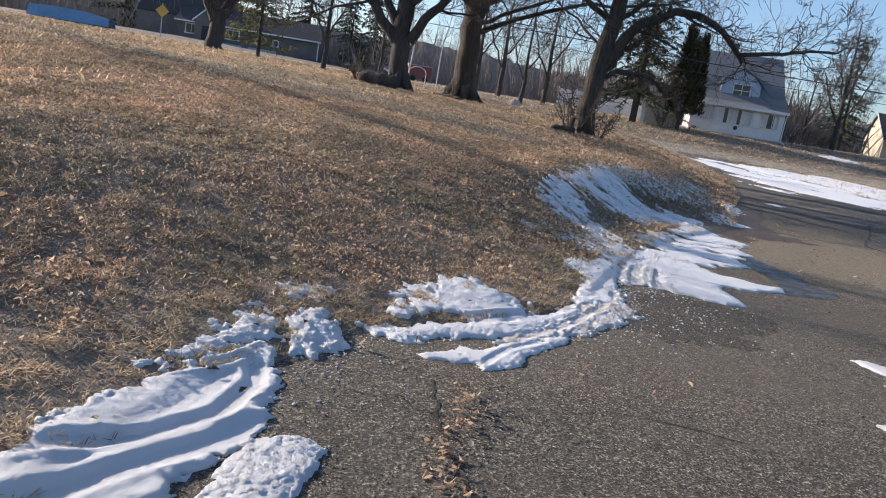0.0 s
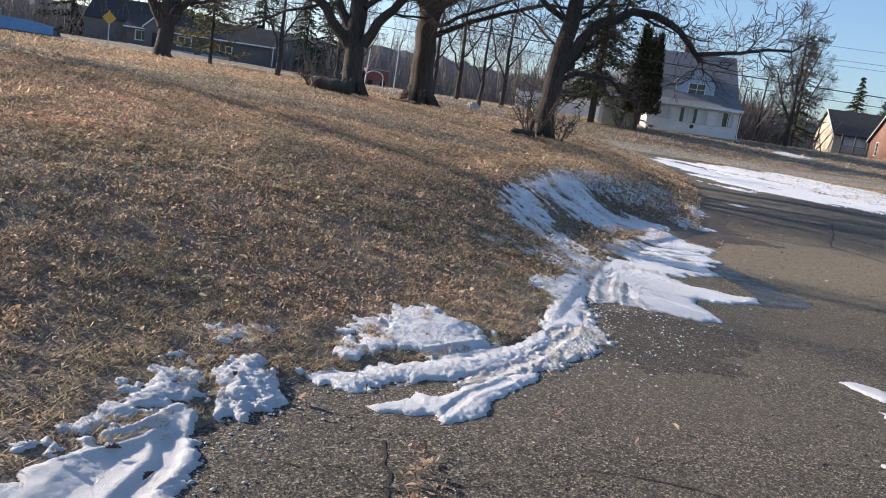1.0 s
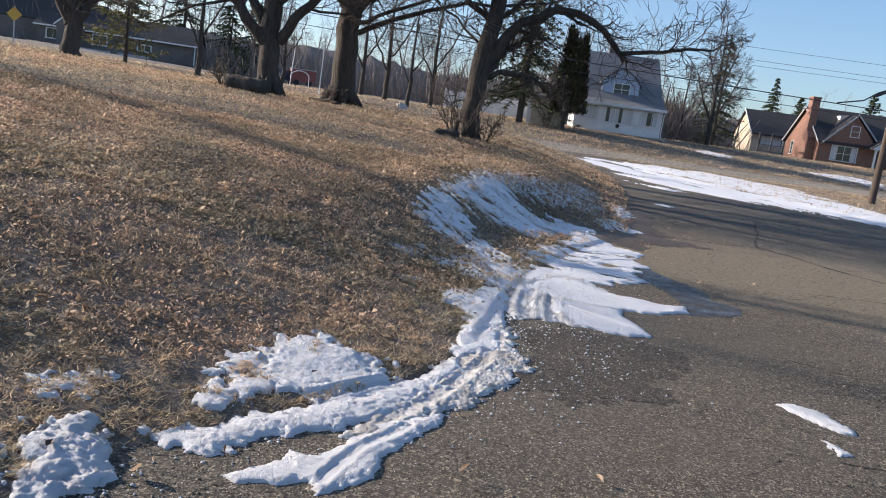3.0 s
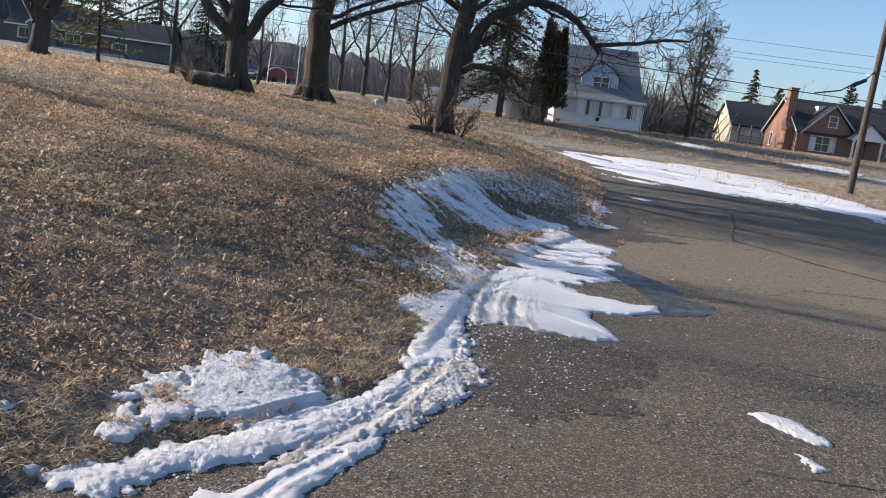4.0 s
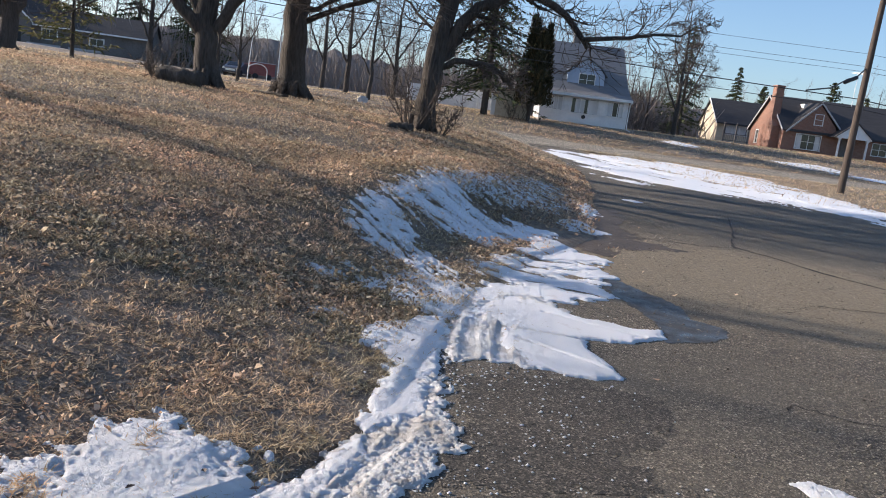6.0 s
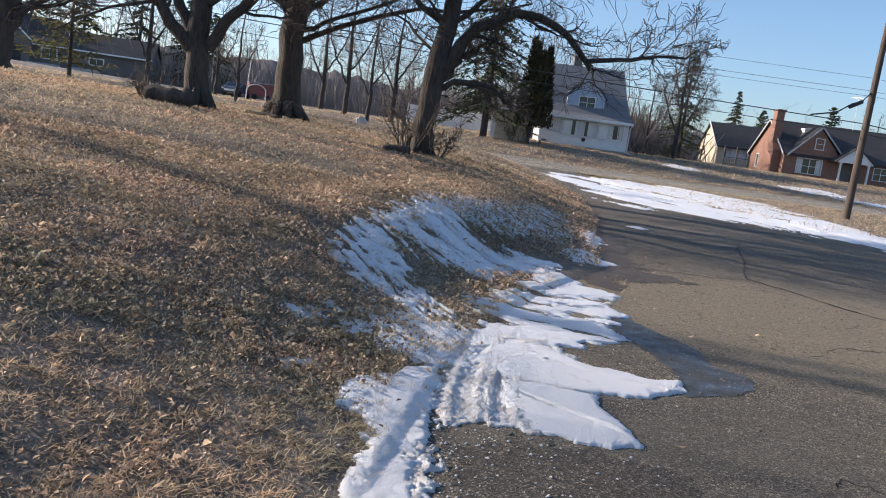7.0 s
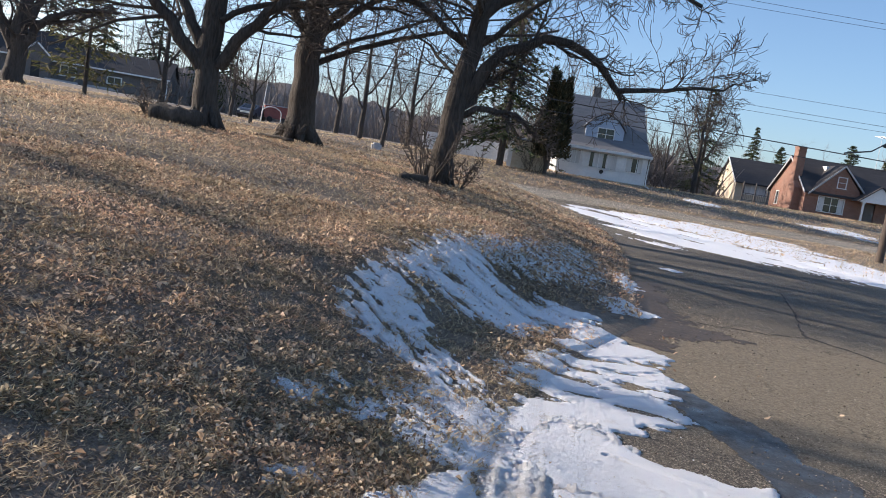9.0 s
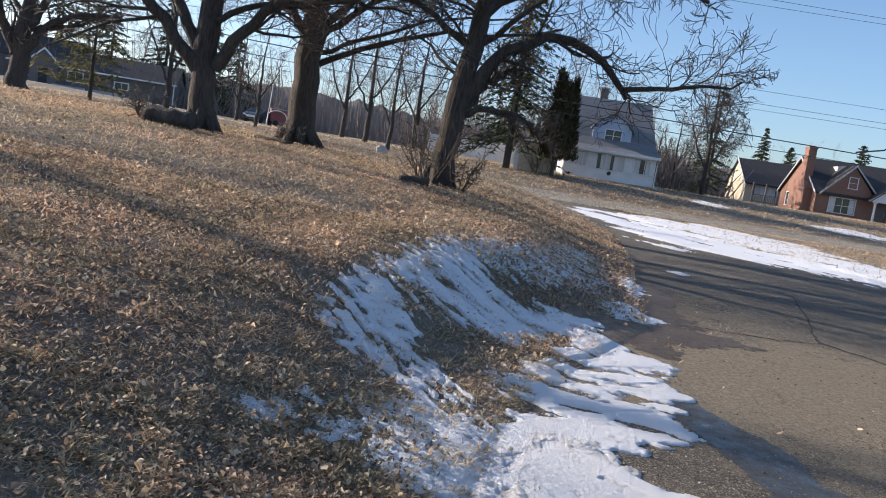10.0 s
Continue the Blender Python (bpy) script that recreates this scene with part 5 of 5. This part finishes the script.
def picket_fence():
    f = stand("fence", 10.6, 70.0, ground_z(14, 70), -3, "long white board fence across the yard", "fence")
    for k in range(6):
        part("post", boxes((k * 1.6 - .06, k * 1.6 + .06, -.06, .06, -.2, 1.75)), "white_paint", f)
    for k in range(5):
        for j in range(10):
            part("slat", boxes((k * 1.6 + .08 + j * .145, k * 1.6 + .08 + j * .145 + .135, -.02, .02, .08, 1.6)), "white_siding", f)
        part("rail", boxes((k * 1.6 + .07, k * 1.6 + 1.53, .021, .05, 1.4, 1.5)), "white_paint", f)


picket_fence()


def brick_house():
    W, D, EV, RZ = 19.0, 9.0, 2.6, 5.95
    h = stand("brick_house", 48.3, 69.6, 2.72, -13.5, "red brick house with a chimney and steep front gable", "house")
    part("foundation", boxes((.05, W, .05, D - .05, -.6, .1)), "concrete", h)
    fw = [(1.35, 3.75, .75, 2.15), (8.9, 10.3, .95, 2.1), (12.2, 13.6, .95, 2.1)]
    part("wall", wall_with_holes(0, W, .1, EV, 0, .25, fw + [(5.75, 6.75, .1, 2.15)]), "brick", h)
    gw = [(3.55, 4.05, 3.35, 4.35), (6.6, 7.2, 1.0, 2.3)]
    end = part("gable_wall", wall_with_holes(.25, D, .1, EV, 0, .25, [gw[1]], "left"), "brick", h)
    bm = prism([(0, EV), (D / 2, RZ - .1), (D, EV)], .0, .25)
    part("gable_top", bm, "brick", end)
    window(h, *gw[1], 0, (1, 3), None, "left", trim="white_paint")
    window(h, *gw[0], -.03, (1, 3), None, "left", trim="white_paint")
    part("back_wall", boxes((.25, W, D - .25, D, .1, EV), (W - .25, W, .25, D - .25, .1, EV)), "brick", h)
    part("roof", slab([[(-.25, -.35, EV - .15), (W + .3, -.35, EV - .15)], [(-.25, D / 2, RZ), (W + .3, D / 2, RZ)], [(-.25, D + .35, EV - .15), (W + .3, D + .35, EV - .15)]], .16), "dark_roof", h)
    part("bargeboard", prism([(-.4, EV - .36), (D / 2, RZ - .18), (D / 2, RZ + .02), (-.4, EV - .14)], -.31, -.26), "stone_grey", h)
    part("bargeboard", prism([(D + .4, EV - .36), (D + .4, EV - .14), (D / 2, RZ + .02), (D / 2, RZ - .18)], -.31, -.26), "stone_grey", h)
    c = part("chimney", prism([(1.0, -.2), (3.0, -.2), (3.0, 2.7), (2.75, 3.4), (2.7, 6.6), (1.7, 6.6), (1.65, 3.4), (1.0, 2.7)], -.75, -.003), "brick", h)
    part("chimney_cap", boxes((-.8, .05, 1.62, 2.78, 6.6, 6.75)), "brick", c)
    # front gable bay
    bay = part("front_gable", prism([(.4, 2.25), (5.2, 2.25), (4.9, 3.1), (3.1, 5.15), (.4, 2.5)], -.22, -.003, "y"), "brick", h)
    part("bay_roof", slab([[(.2, -.4, 2.35), (.2, .6, 2.35)], [(3.1, -.4, 5.4), (3.1, 4.1, 5.4)], [(5.3, -.4, 3.0), (5.3, 1.2, 3.0)]], .12), "dark_roof", bay)
    for a, b in (((.1, 2.15), (3.1, 5.2)), ((5.35, 2.85), (3.1, 5.2))):
        part("bargeboard", prism([a, b, (b[0], b[1] + .2), (a[0], a[1] + .2)], -.46, -.41, "y"), "stone_grey", bay)
    window(bay, 2.75, 3.5, 3.2, 4.2, -.22, (1, 2))
    window(h, *fw[0], -.03, (2, 2), [(1.4, 1.9), (3.2, 3.7)])
    window(h, *fw[1], 0, (2, 2))
    window(h, *fw[2], 0, (2, 2))
    # porch
    p = part("porch", boxes((4.7, 7.8, -1.5, -.003, -.3, .12), (5.4, 7.1, -2.0, -1.5, -.4, -.05)), "concrete", h)
    for u in (4.85, 7.55):
        part("column", boxes((u, u + .16, -1.45, -1.29, .12, 2.2), (u - .05, u + .21, -1.5, -1.24, 2.08, 2.2)), "white_paint", p)
    part("pediment", prism([(4.5, 2.2), (8.0, 2.2), (8.0, 2.35), (6.25, 3.75), (4.5, 2.35)], -1.5, -1.38, "y"), "white_siding", p)
    part("porch_roof", slab([[(4.35, -1.65, 2.28), (4.35, .3, 2.28)], [(6.25, -1.65, 3.85), (6.25, 1.6, 3.85)], [(8.15, -1.65, 2.28), (8.15, .3, 2.28)]], .1), "dark_roof", p)
    door = part("door", boxes((5.8, 6.7, .05, .11, .12, 2.13)), "dark_siding", h)
    part("door_handle", boxes((6.55, 6.62, .0, .05, 1.05, 1.2)), "chrome", door)
    part("small_dormer", boxes((2.6, 4.6, 2.6, 3.6, 4.6, 5.3)), "white_siding", h)


brick_house()


def ranch_house():
    W, D, EV, RZ = 13.0, 7.0, 2.45, 5.2
    h = stand("ranch_house", 49.9, 84.5, ground_z(52, 86) - .15, -13.5, "small tan house under a dark gable roof", "house")
    fw = [(1.0, 3.6, 1.0, 2.1), (6.5, 8.0, 1.0, 2.1)]
    part("wall", wall_with_holes(0, W, 0, EV, 0, .2, fw + [(4.4, 5.3, 0, 2.1)]), "tan_wall", h)
    part("end_wall", boxes((0, .2, .2, D, 0, EV)), "tan_wall", h)
    part("gable_top", prism([(0, EV), (D / 2, RZ - .1), (D, EV)], 0, .2), "tan_wall", h)
    part("back_wall", boxes((.2, W, D - .2, D, 0, EV), (W - .2, W, .2, D - .2, 0, EV)), "tan_wall", h)
    part("roof", slab([[(-.25, -.5, EV - .2), (W + .3, -.5, EV - .2)], [(-.25, D / 2, RZ), (W + .3, D / 2, RZ)], [(-.25, D + .4, EV - .15), (W + .3, D + .4, EV - .15)]], .16), "dark_roof", h)
    part("bargeboard", prism([(-.55, EV - .42), (D / 2, RZ - .2), (D / 2, RZ + .02), (-.55, EV - .2)], -.32, -.26), "white_paint", h)
    window(h, *fw[0], 0, (3, 1), [(1.1, 3.5)])
    window(h, *fw[1], 0, (2, 1))
    part("door", boxes((4.42, 5.28, .06, .12, .02, 2.08)), "white_paint", h)
    p = part("porch", boxes((.2, 6.2, -1.9, -.003, -.3, .1)), "concrete", h)
    for k in range(5):
        part("post", boxes((.3 + k * 1.42, .42 + k * 1.42, -1.85, -1.73, .1, 2.3)), "dark_siding", p)
    for k in range(4):
        part("railing", boxes((.42 + k * 1.42, 1.72 + k * 1.42, -1.82, -1.77, .95, 1.03), (.42 + k * 1.42, 1.72 + k * 1.42, -1.82, -1.77, .2, .27), *[(.5 + k * 1.42 + j * .2, .54 + k * 1.42 + j * .2, -1.81, -1.78, .27, .95) for j in range(6)]), "dark_siding", p)


ranch_house()


def dark_house():
    h = stand("dark_house", -36.5, 104.0, ground_z(-27, 104) - .1, 2, "long dark low house with white trim", "house")
    W, D, EV, RZ = 19.0, 8.0, 2.7, 5.0
    fw = [(6.6, 8.2, 1.0, 2.1), (12.0, 13.5, 1.0, 1.7), (1.2, 2.6, 1.0, 2.1)]
    part("wall", wall_with_holes(0, W, 0, EV, 0, .2, fw), "dark_siding", h)
    part("end_wall", boxes((W - .2, W, .2, D, 0, EV), (0, .2, .2, D, 0, EV), (.2, W - .2, D - .2, D, 0, EV)), "dark_siding", h)
    for u in (0, W - .2):
        part("gable_top", prism([(0, EV), (D / 2, RZ - .1), (D, EV)], u, u + .2), "dark_siding", h)
    part("roof", slab([[(-.3, -.5, EV - .2), (W + .3, -.5, EV - .2)], [(-.3, D / 2, RZ), (W + .3, D / 2, RZ)], [(-.3, D + .4, EV - .15), (W + .3, D + .4, EV - .15)]], .16), "dark_roof", h)
    part("high_roof", slab([[(-6, 1.5, 3.2), (7, 1.5, 3.2)], [(-6, D / 2 + 1, 6.2), (7, D / 2 + 1, 6.2)], [(-6, D + 2, 3.2), (7, D + 2, 3.2)]], .2), "dark_roof", h)
    part("wing", boxes((-6, -.003, 1.6, 8, 0, 3.1)), "dark_siding", h)
    part("gutter", boxes((-.3, W + .3, -.62, -.51, EV - .36, EV - .18)), "white_paint", h)
    for u in (W - .1,):
        part("downspout", boxes((u, u + .12, -.3, -.2, 0, EV - .2)), "white_paint", h)
    g = part("entry", prism([(2.6, 0), (5.6, 0), (5.6, 2.7), (4.1, 4.1), (2.6, 2.7)], -1.2, -.003, "y"), "dark_siding", h)
    for a, b in (((2.3, 2.5), (4.1, 4.2)), ((5.9, 2.5), (4.1, 4.2))):
        part("bargeboard", prism([a, b, (b[0], b[1] + .22), (a[0], a[1] + .22)], -1.4, -1.25, "y"), "white_paint", g)
    part("door", boxes((3.6, 4.6, -1.26, -1.203, 0, 2.1)), "black", g)
    for w in fw:
        window(h, *w, 0, (2, 1), bar=.14)
    c = part("chimney", boxes((1.0, 2.0, 5, 6, 4.5, 7.2)), "brick", h)
    for k in range(2):
        part("flowerbed_edge", boxes((6 + k * 4.5, 9.5 + k * 4.5, -4, -3.4, -.05, .22)), "stone_grey", h)


dark_house()

# ---- poles, cables, yard things ----


def utility_pole():
    x, y = 24.97, 31.66
    z = ground_z(x, y)
    p = stand("utility_pole", x, y, z, 13.6, "weathered wooden utility pole on a grass verge", "pole")
    t = Tubes()
    t.add([(0, 0, -.4), (.03, 0, 3), (.1, 0, 7), (.2, 0, 10.6)], [.16, .15, .13, .11], 14)
    part("shaft", t.mesh("shaft"), "pole_wood", p, "", True)
    part("crossarm", boxes((.1, .26, -1.2, 1.2, 9.9, 10.05)), "pole_wood", p)
    for v in (-1.1, -.4, .4, 1.1):
        part("insulator", boxes((.14, .22, v - .04, v + .04, 10.05, 10.25)), "stone_grey", p)
    t = Tubes()
    t.add([(-1.25, 0, 4.7), (-1.2, 0, 4.72), (-.5, 0, 5.02), (-.45, 0, 5.04)], [.02, .085, .085, .02], 10)
    e = part("splice_case", t.mesh("splice_case"), "black", p, "dark cable splice case", True)
    t = Tubes()
    t.add([(0, 0, 5.5), (-.5, 0, 5.05), (-1.1, 0, 4.85), (-1.9, 0, 4.4), (-3.4, 0, 4.1)], [.03] * 5, 6)
    part("loop_cable", t.mesh("loop_cable"), "cable", e)
    return z


utility_pole()


def cable(name, z0, z1, r, off, label, sag=.5, back=26):
    ux, uy = -.972, .236
    pts = []
    for s in np.linspace(-back, 60, 44):
        f = s / 60 if s > 0 else s / 40
        zz = z0 + (z1 - z0) * f - sag * 4 * abs(f) * (1 - abs(f)) * (1 if s > 0 else .4)
        pts.append((24.97 + ux * s - uy * off, 31.66 + uy * s + ux * off * -1, zz))
    t = Tubes()
    t.add(pts, [r] * len(pts), 5)
    tagged(part(name, t.mesh(name), "cable"), label, "cable", "overhead lines")


for z0, z1, r, off in ((4.85, 8.2, .022, .15), (4.45, 7.4, .014, .15), (6.25, 8.6, .008, .1), (6.0, 8.2, .007, -.1), (6.8, 9.2, .007, .2), (10.15, 13.5, .008, -.4), (10.15, 13.0, .008, .4)):
    cable("overhead_cable", z0, z1, r, off, "black overhead cable strung along the road")


def log_pile(x, y, turn, n, seed, r, L, label, fork=False):
    z = float(lawn_surface(np.array([x]), np.array([y]))[0])
    g = stand("log_pile" if n > 1 else "log", x, y, z, turn, label, "log")
    rng = np.random.default_rng(seed)
    for k in range(n):
        t = Tubes()
        rr = r * rng.uniform(.75, 1.1)
        o = np.array([rng.uniform(-.1, .1), (k % 2) * r * 1.5, rr * .8 + (k // 2) * r * 1.4])
        pts = np.stack([np.linspace(-L / 2, L / 2, 9), rng.normal(0, .03, 9), rng.normal(0, .02, 9)], 1) + o
        rad = rr * (1 + rng.normal(0, .06, 9))
        rad[0] *= .92
        t.add(np.concatenate([[pts[0] + [.01, 0, 0]], pts, [pts[-1] - [.01, 0, 0]]]), np.concatenate([[.01], rad, [.01]]), 12)
        part("log", t.mesh("log"), "bark", g)
    return g


log_pile(-1.85, 21.5, -12, 1, 5, .19, 1.05, "short thick weathered log beside a forked tree")
log_pile(3.5, 20.6, -8, 2, 6, .1, .6, "cut dark log sections lying on leaves")
log_pile(-.2, 24.5, -40, 1, 8, .05, 2.2, "thin fallen branch on the lawn")

b = stand("boulder", 5.5, 56.0, ground_z(5.5, 56), 10, "grey stone marker in the sunny yard", "stone")
bm = boxes((-.35, .35, -.2, .2, 0, .6))
bmesh.ops.bevel(bm, geom=bm.edges[:], offset=.12, segments=2, affect="EDGES")
part("stone", bm, "stone_grey", b)


def parked_car(x, y, turn):
    c = stand("parked_car", x, y, ground_z(x, y), turn, "dark blue car parked in the far yard", "car")
    bm = prism([(-2.1, .35), (2.1, .35), (2.15, .75), (1.9, .95), (1.1, 1.02), (.45, 1.5), (-1.2, 1.52), (-1.9, 1.05), (-2.15, .9)], -.86, .86)
    bmesh.ops.bevel(bm, geom=bm.edges[:], offset=.07, segments=2, affect="EDGES")
    part("body", bm, "car_paint", c)
    part("windscreen", slab([[(-.72, 1.08, 1.06), (.72, 1.08, 1.06)], [(-.62, .5, 1.47), (.62, .5, 1.47)]], .02), "glass", c)
    part("grille", boxes((-.5, .5, 2.12, 2.17, .5, .72)), "chrome", c)
    for s in (-1, 1):
        part("headlight", boxes((min(.55 * s, .82 * s), max(.55 * s, .82 * s), 2.05, 2.14, .66, .82)), "chrome", c)
        for v in (-1.35, 1.35):
            bm = bmesh.new()
            bmesh.ops.create_cone(bm, cap_ends=True, segments=20, radius1=.34, radius2=.34, depth=.22, matrix=Matrix.Translation((s * .8, v, .34)) @ Matrix.Rotation(radians(90), 4, "Y"))
            part("wheel", bm, "black", c)


parked_car(-5.3, 85, 165)


def garden_arch():
    z = ground_z(-2.5, 70)
    g = stand("garden_arch", -2.5, 70, z, 5, "white tubular arch standing on the grass", "arch")
    a = np.linspace(0, math.pi, 12)
    t = Tubes()
    t.add([(-.8, 0, -.1)] + [(-.8 * math.cos(k), 0, .85 + .55 * math.sin(k)) for k in a] + [(.8, 0, -.1)], [.04] * 14, 7)
    part("hoop", t.mesh("hoop"), "white_paint", g)
    part("crossbar", boxes((-.8, .8, -.03, .03, .82, .88)), "red_paint", g)
    p = stand("flagpole", -3.3, 69.5, z, 0, "leaning white metal pole in the yard", "pole")
    t = Tubes()
    t.add([(0, 0, -.2), (.1, 0, 1.8), (.2, 0, 3.5)], [.05, .045, .04], 8)
    part("shaft", t.mesh("shaft"), "white_paint", p)
    p = stand("flagpole", -.55, 60, ground_z(-.55, 60), 0, "thin white pole beside a trunk", "pole")
    t = Tubes()
    t.add([(0, 0, -.2), (.05, 0, 3.8)], [.045, .04], 8)
    part("shaft", t.mesh("shaft"), "white_paint", p)
    s = stand("red_trailer", -2.9, 86, ground_z(-2.9, 86), 8, "low dark red trailer beside a car", "trailer")
    part("body", boxes((-1.3, 1.3, -.8, .8, .45, 1.7)), "red_paint", s)
    part("roof", boxes((-1.35, 1.35, -.85, .85, 1.703, 1.78)), "stone_grey", s)
    for u in (-.7, .7):
        bm = bmesh.new()
        bmesh.ops.create_cone(bm, cap_ends=True, segments=18, radius1=.3, radius2=.3, depth=.18, matrix=Matrix.Translation((u, -.72, .3)) @ Matrix.Rotation(radians(90), 4, "X"))
        part("wheel", bm, "black", s)


garden_arch()


def warning_sign():
    s = stand("road_sign", -24.5, 66, ground_z(-24.5, 66), 10, "yellow diamond warning sign on a post", "sign")
    part("post", boxes((-.04, .04, -.03, .03, -.2, 2.9)), "galvanised", s)
    part("plate", prism([(0, 1.75), (.55, 2.3), (0, 2.85), (-.55, 2.3)], -.05, -.034, "y"), "sign_yellow", s)


warning_sign()


def tarped_boat():
    s = stand("covered_trailer", -33, 68, ground_z(-33, 68), 6, "low load under a faded blue tarp", "trailer")
    part("tarp", slab([[(-3.4, -1, .1), (-1.2, -1, .1), (1.2, -1, .1), (3.4, -1, .1)], [(-3.3, -.7, 1.0), (-1.2, -.7, 1.12), (1.2, -.7, 1.05), (3.3, -.7, .75)], [(-3.3, .7, 1.0), (-1.2, .7, 1.1), (1.2, .7, 1.05), (3.3, .7, .75)], [(-3.4, 1, .1), (-1.2, 1, .1), (1.2, 1, .1), (3.4, 1, .1)]], .03), "blue_tarp", s)
    part("bed", boxes((-3.2, 3.2, -.6, .6, .05, .6)), "dark_siding", s)


tarped_boat()
V, F = sheet(np.linspace(-60, -14, 60), np.linspace(90, 94, 9), lambda x, y: ground_height(x, y) + .03, None)
tagged(part("pavement", fast_mesh("pavement", V, F), "concrete", None, "", True), "pale strip of pavement before a dark house", "pavement", kind="structure")


def roof_antenna():
    a = stand("roof_antenna", 57.2, 71.9, 8.6, 20, "thin television antenna on a brick house roof", "antenna")
    t = Tubes()
    t.add([(0, 0, -.3), (0, 0, 3.4)], [.03, .025], 6)
    part("mast", t.mesh("mast"), "galvanised", a)
    part("boom", boxes((-.6, .6, -.02, .02, 3.2, 3.25)), "galvanised", a)
    for u in (-.5, -.15, .2, .5):
        part("element", boxes((u - .012, u + .012, -.5, .5, 3.25, 3.275)), "galvanised", a)


roof_antenna()


def fallen_leaf(x, y, size, turn, seed):
    """One curled leaf with lobed edges."""
    rng = np.random.default_rng(seed)
    z = float(base_surface(np.array([x]), np.array([y]))[0]) + .045
    n = 14
    bm = bmesh.new()
    mid = [bm.verts.new((size * (t - .5) * 2, 0, size * .25 * (t - .5) ** 2)) for t in np.linspace(0, 1, n)]
    rows = []
    for s in (-1, 1):
        row = []
        for k, t in enumerate(np.linspace(0, 1, n)):
            w = size * .55 * math.sin(math.pi * min(max(t, .03), .97)) * (1 + .3 * math.sin(k * 2.4)) * rng.uniform(.85, 1.1)
            row.append(bm.verts.new((size * (t - .5) * 2, s * w, size * rng.uniform(.2, .55) * (w / size) + .004)))
        rows.append(row)
    for row in rows:
        for k in range(n - 1):
            bm.faces.new((mid[k], mid[k + 1], row[k + 1], row[k]))
    ob = part("fallen_leaf", bm, "dark_leaf")
    ob.matrix_world = pose(x, y, z, rng.uniform(-12, 12), rng.uniform(-12, 12), turn)
    tagged(ob, "curled brown leaf lying on the snow", "leaf", "leaves on the snow")


for k, (x, y, s) in enumerate([(-.81, 3.3, .035), (-.62, 3.14, .032), (-1.05, 2.6, .025), (-.96, 3.16, .022), (-.52, 4.15, .03), (-.75, 3.9, .022), (.5, 5.2, .02), (.75, 5.35, .022), (.95, 5.3, .018), (.35, 4.75, .02), (1.75, 6.9, .018), (1.9, 7.3, .016)]):
    fallen_leaf(x, y, s, k * 67, 900 + k)
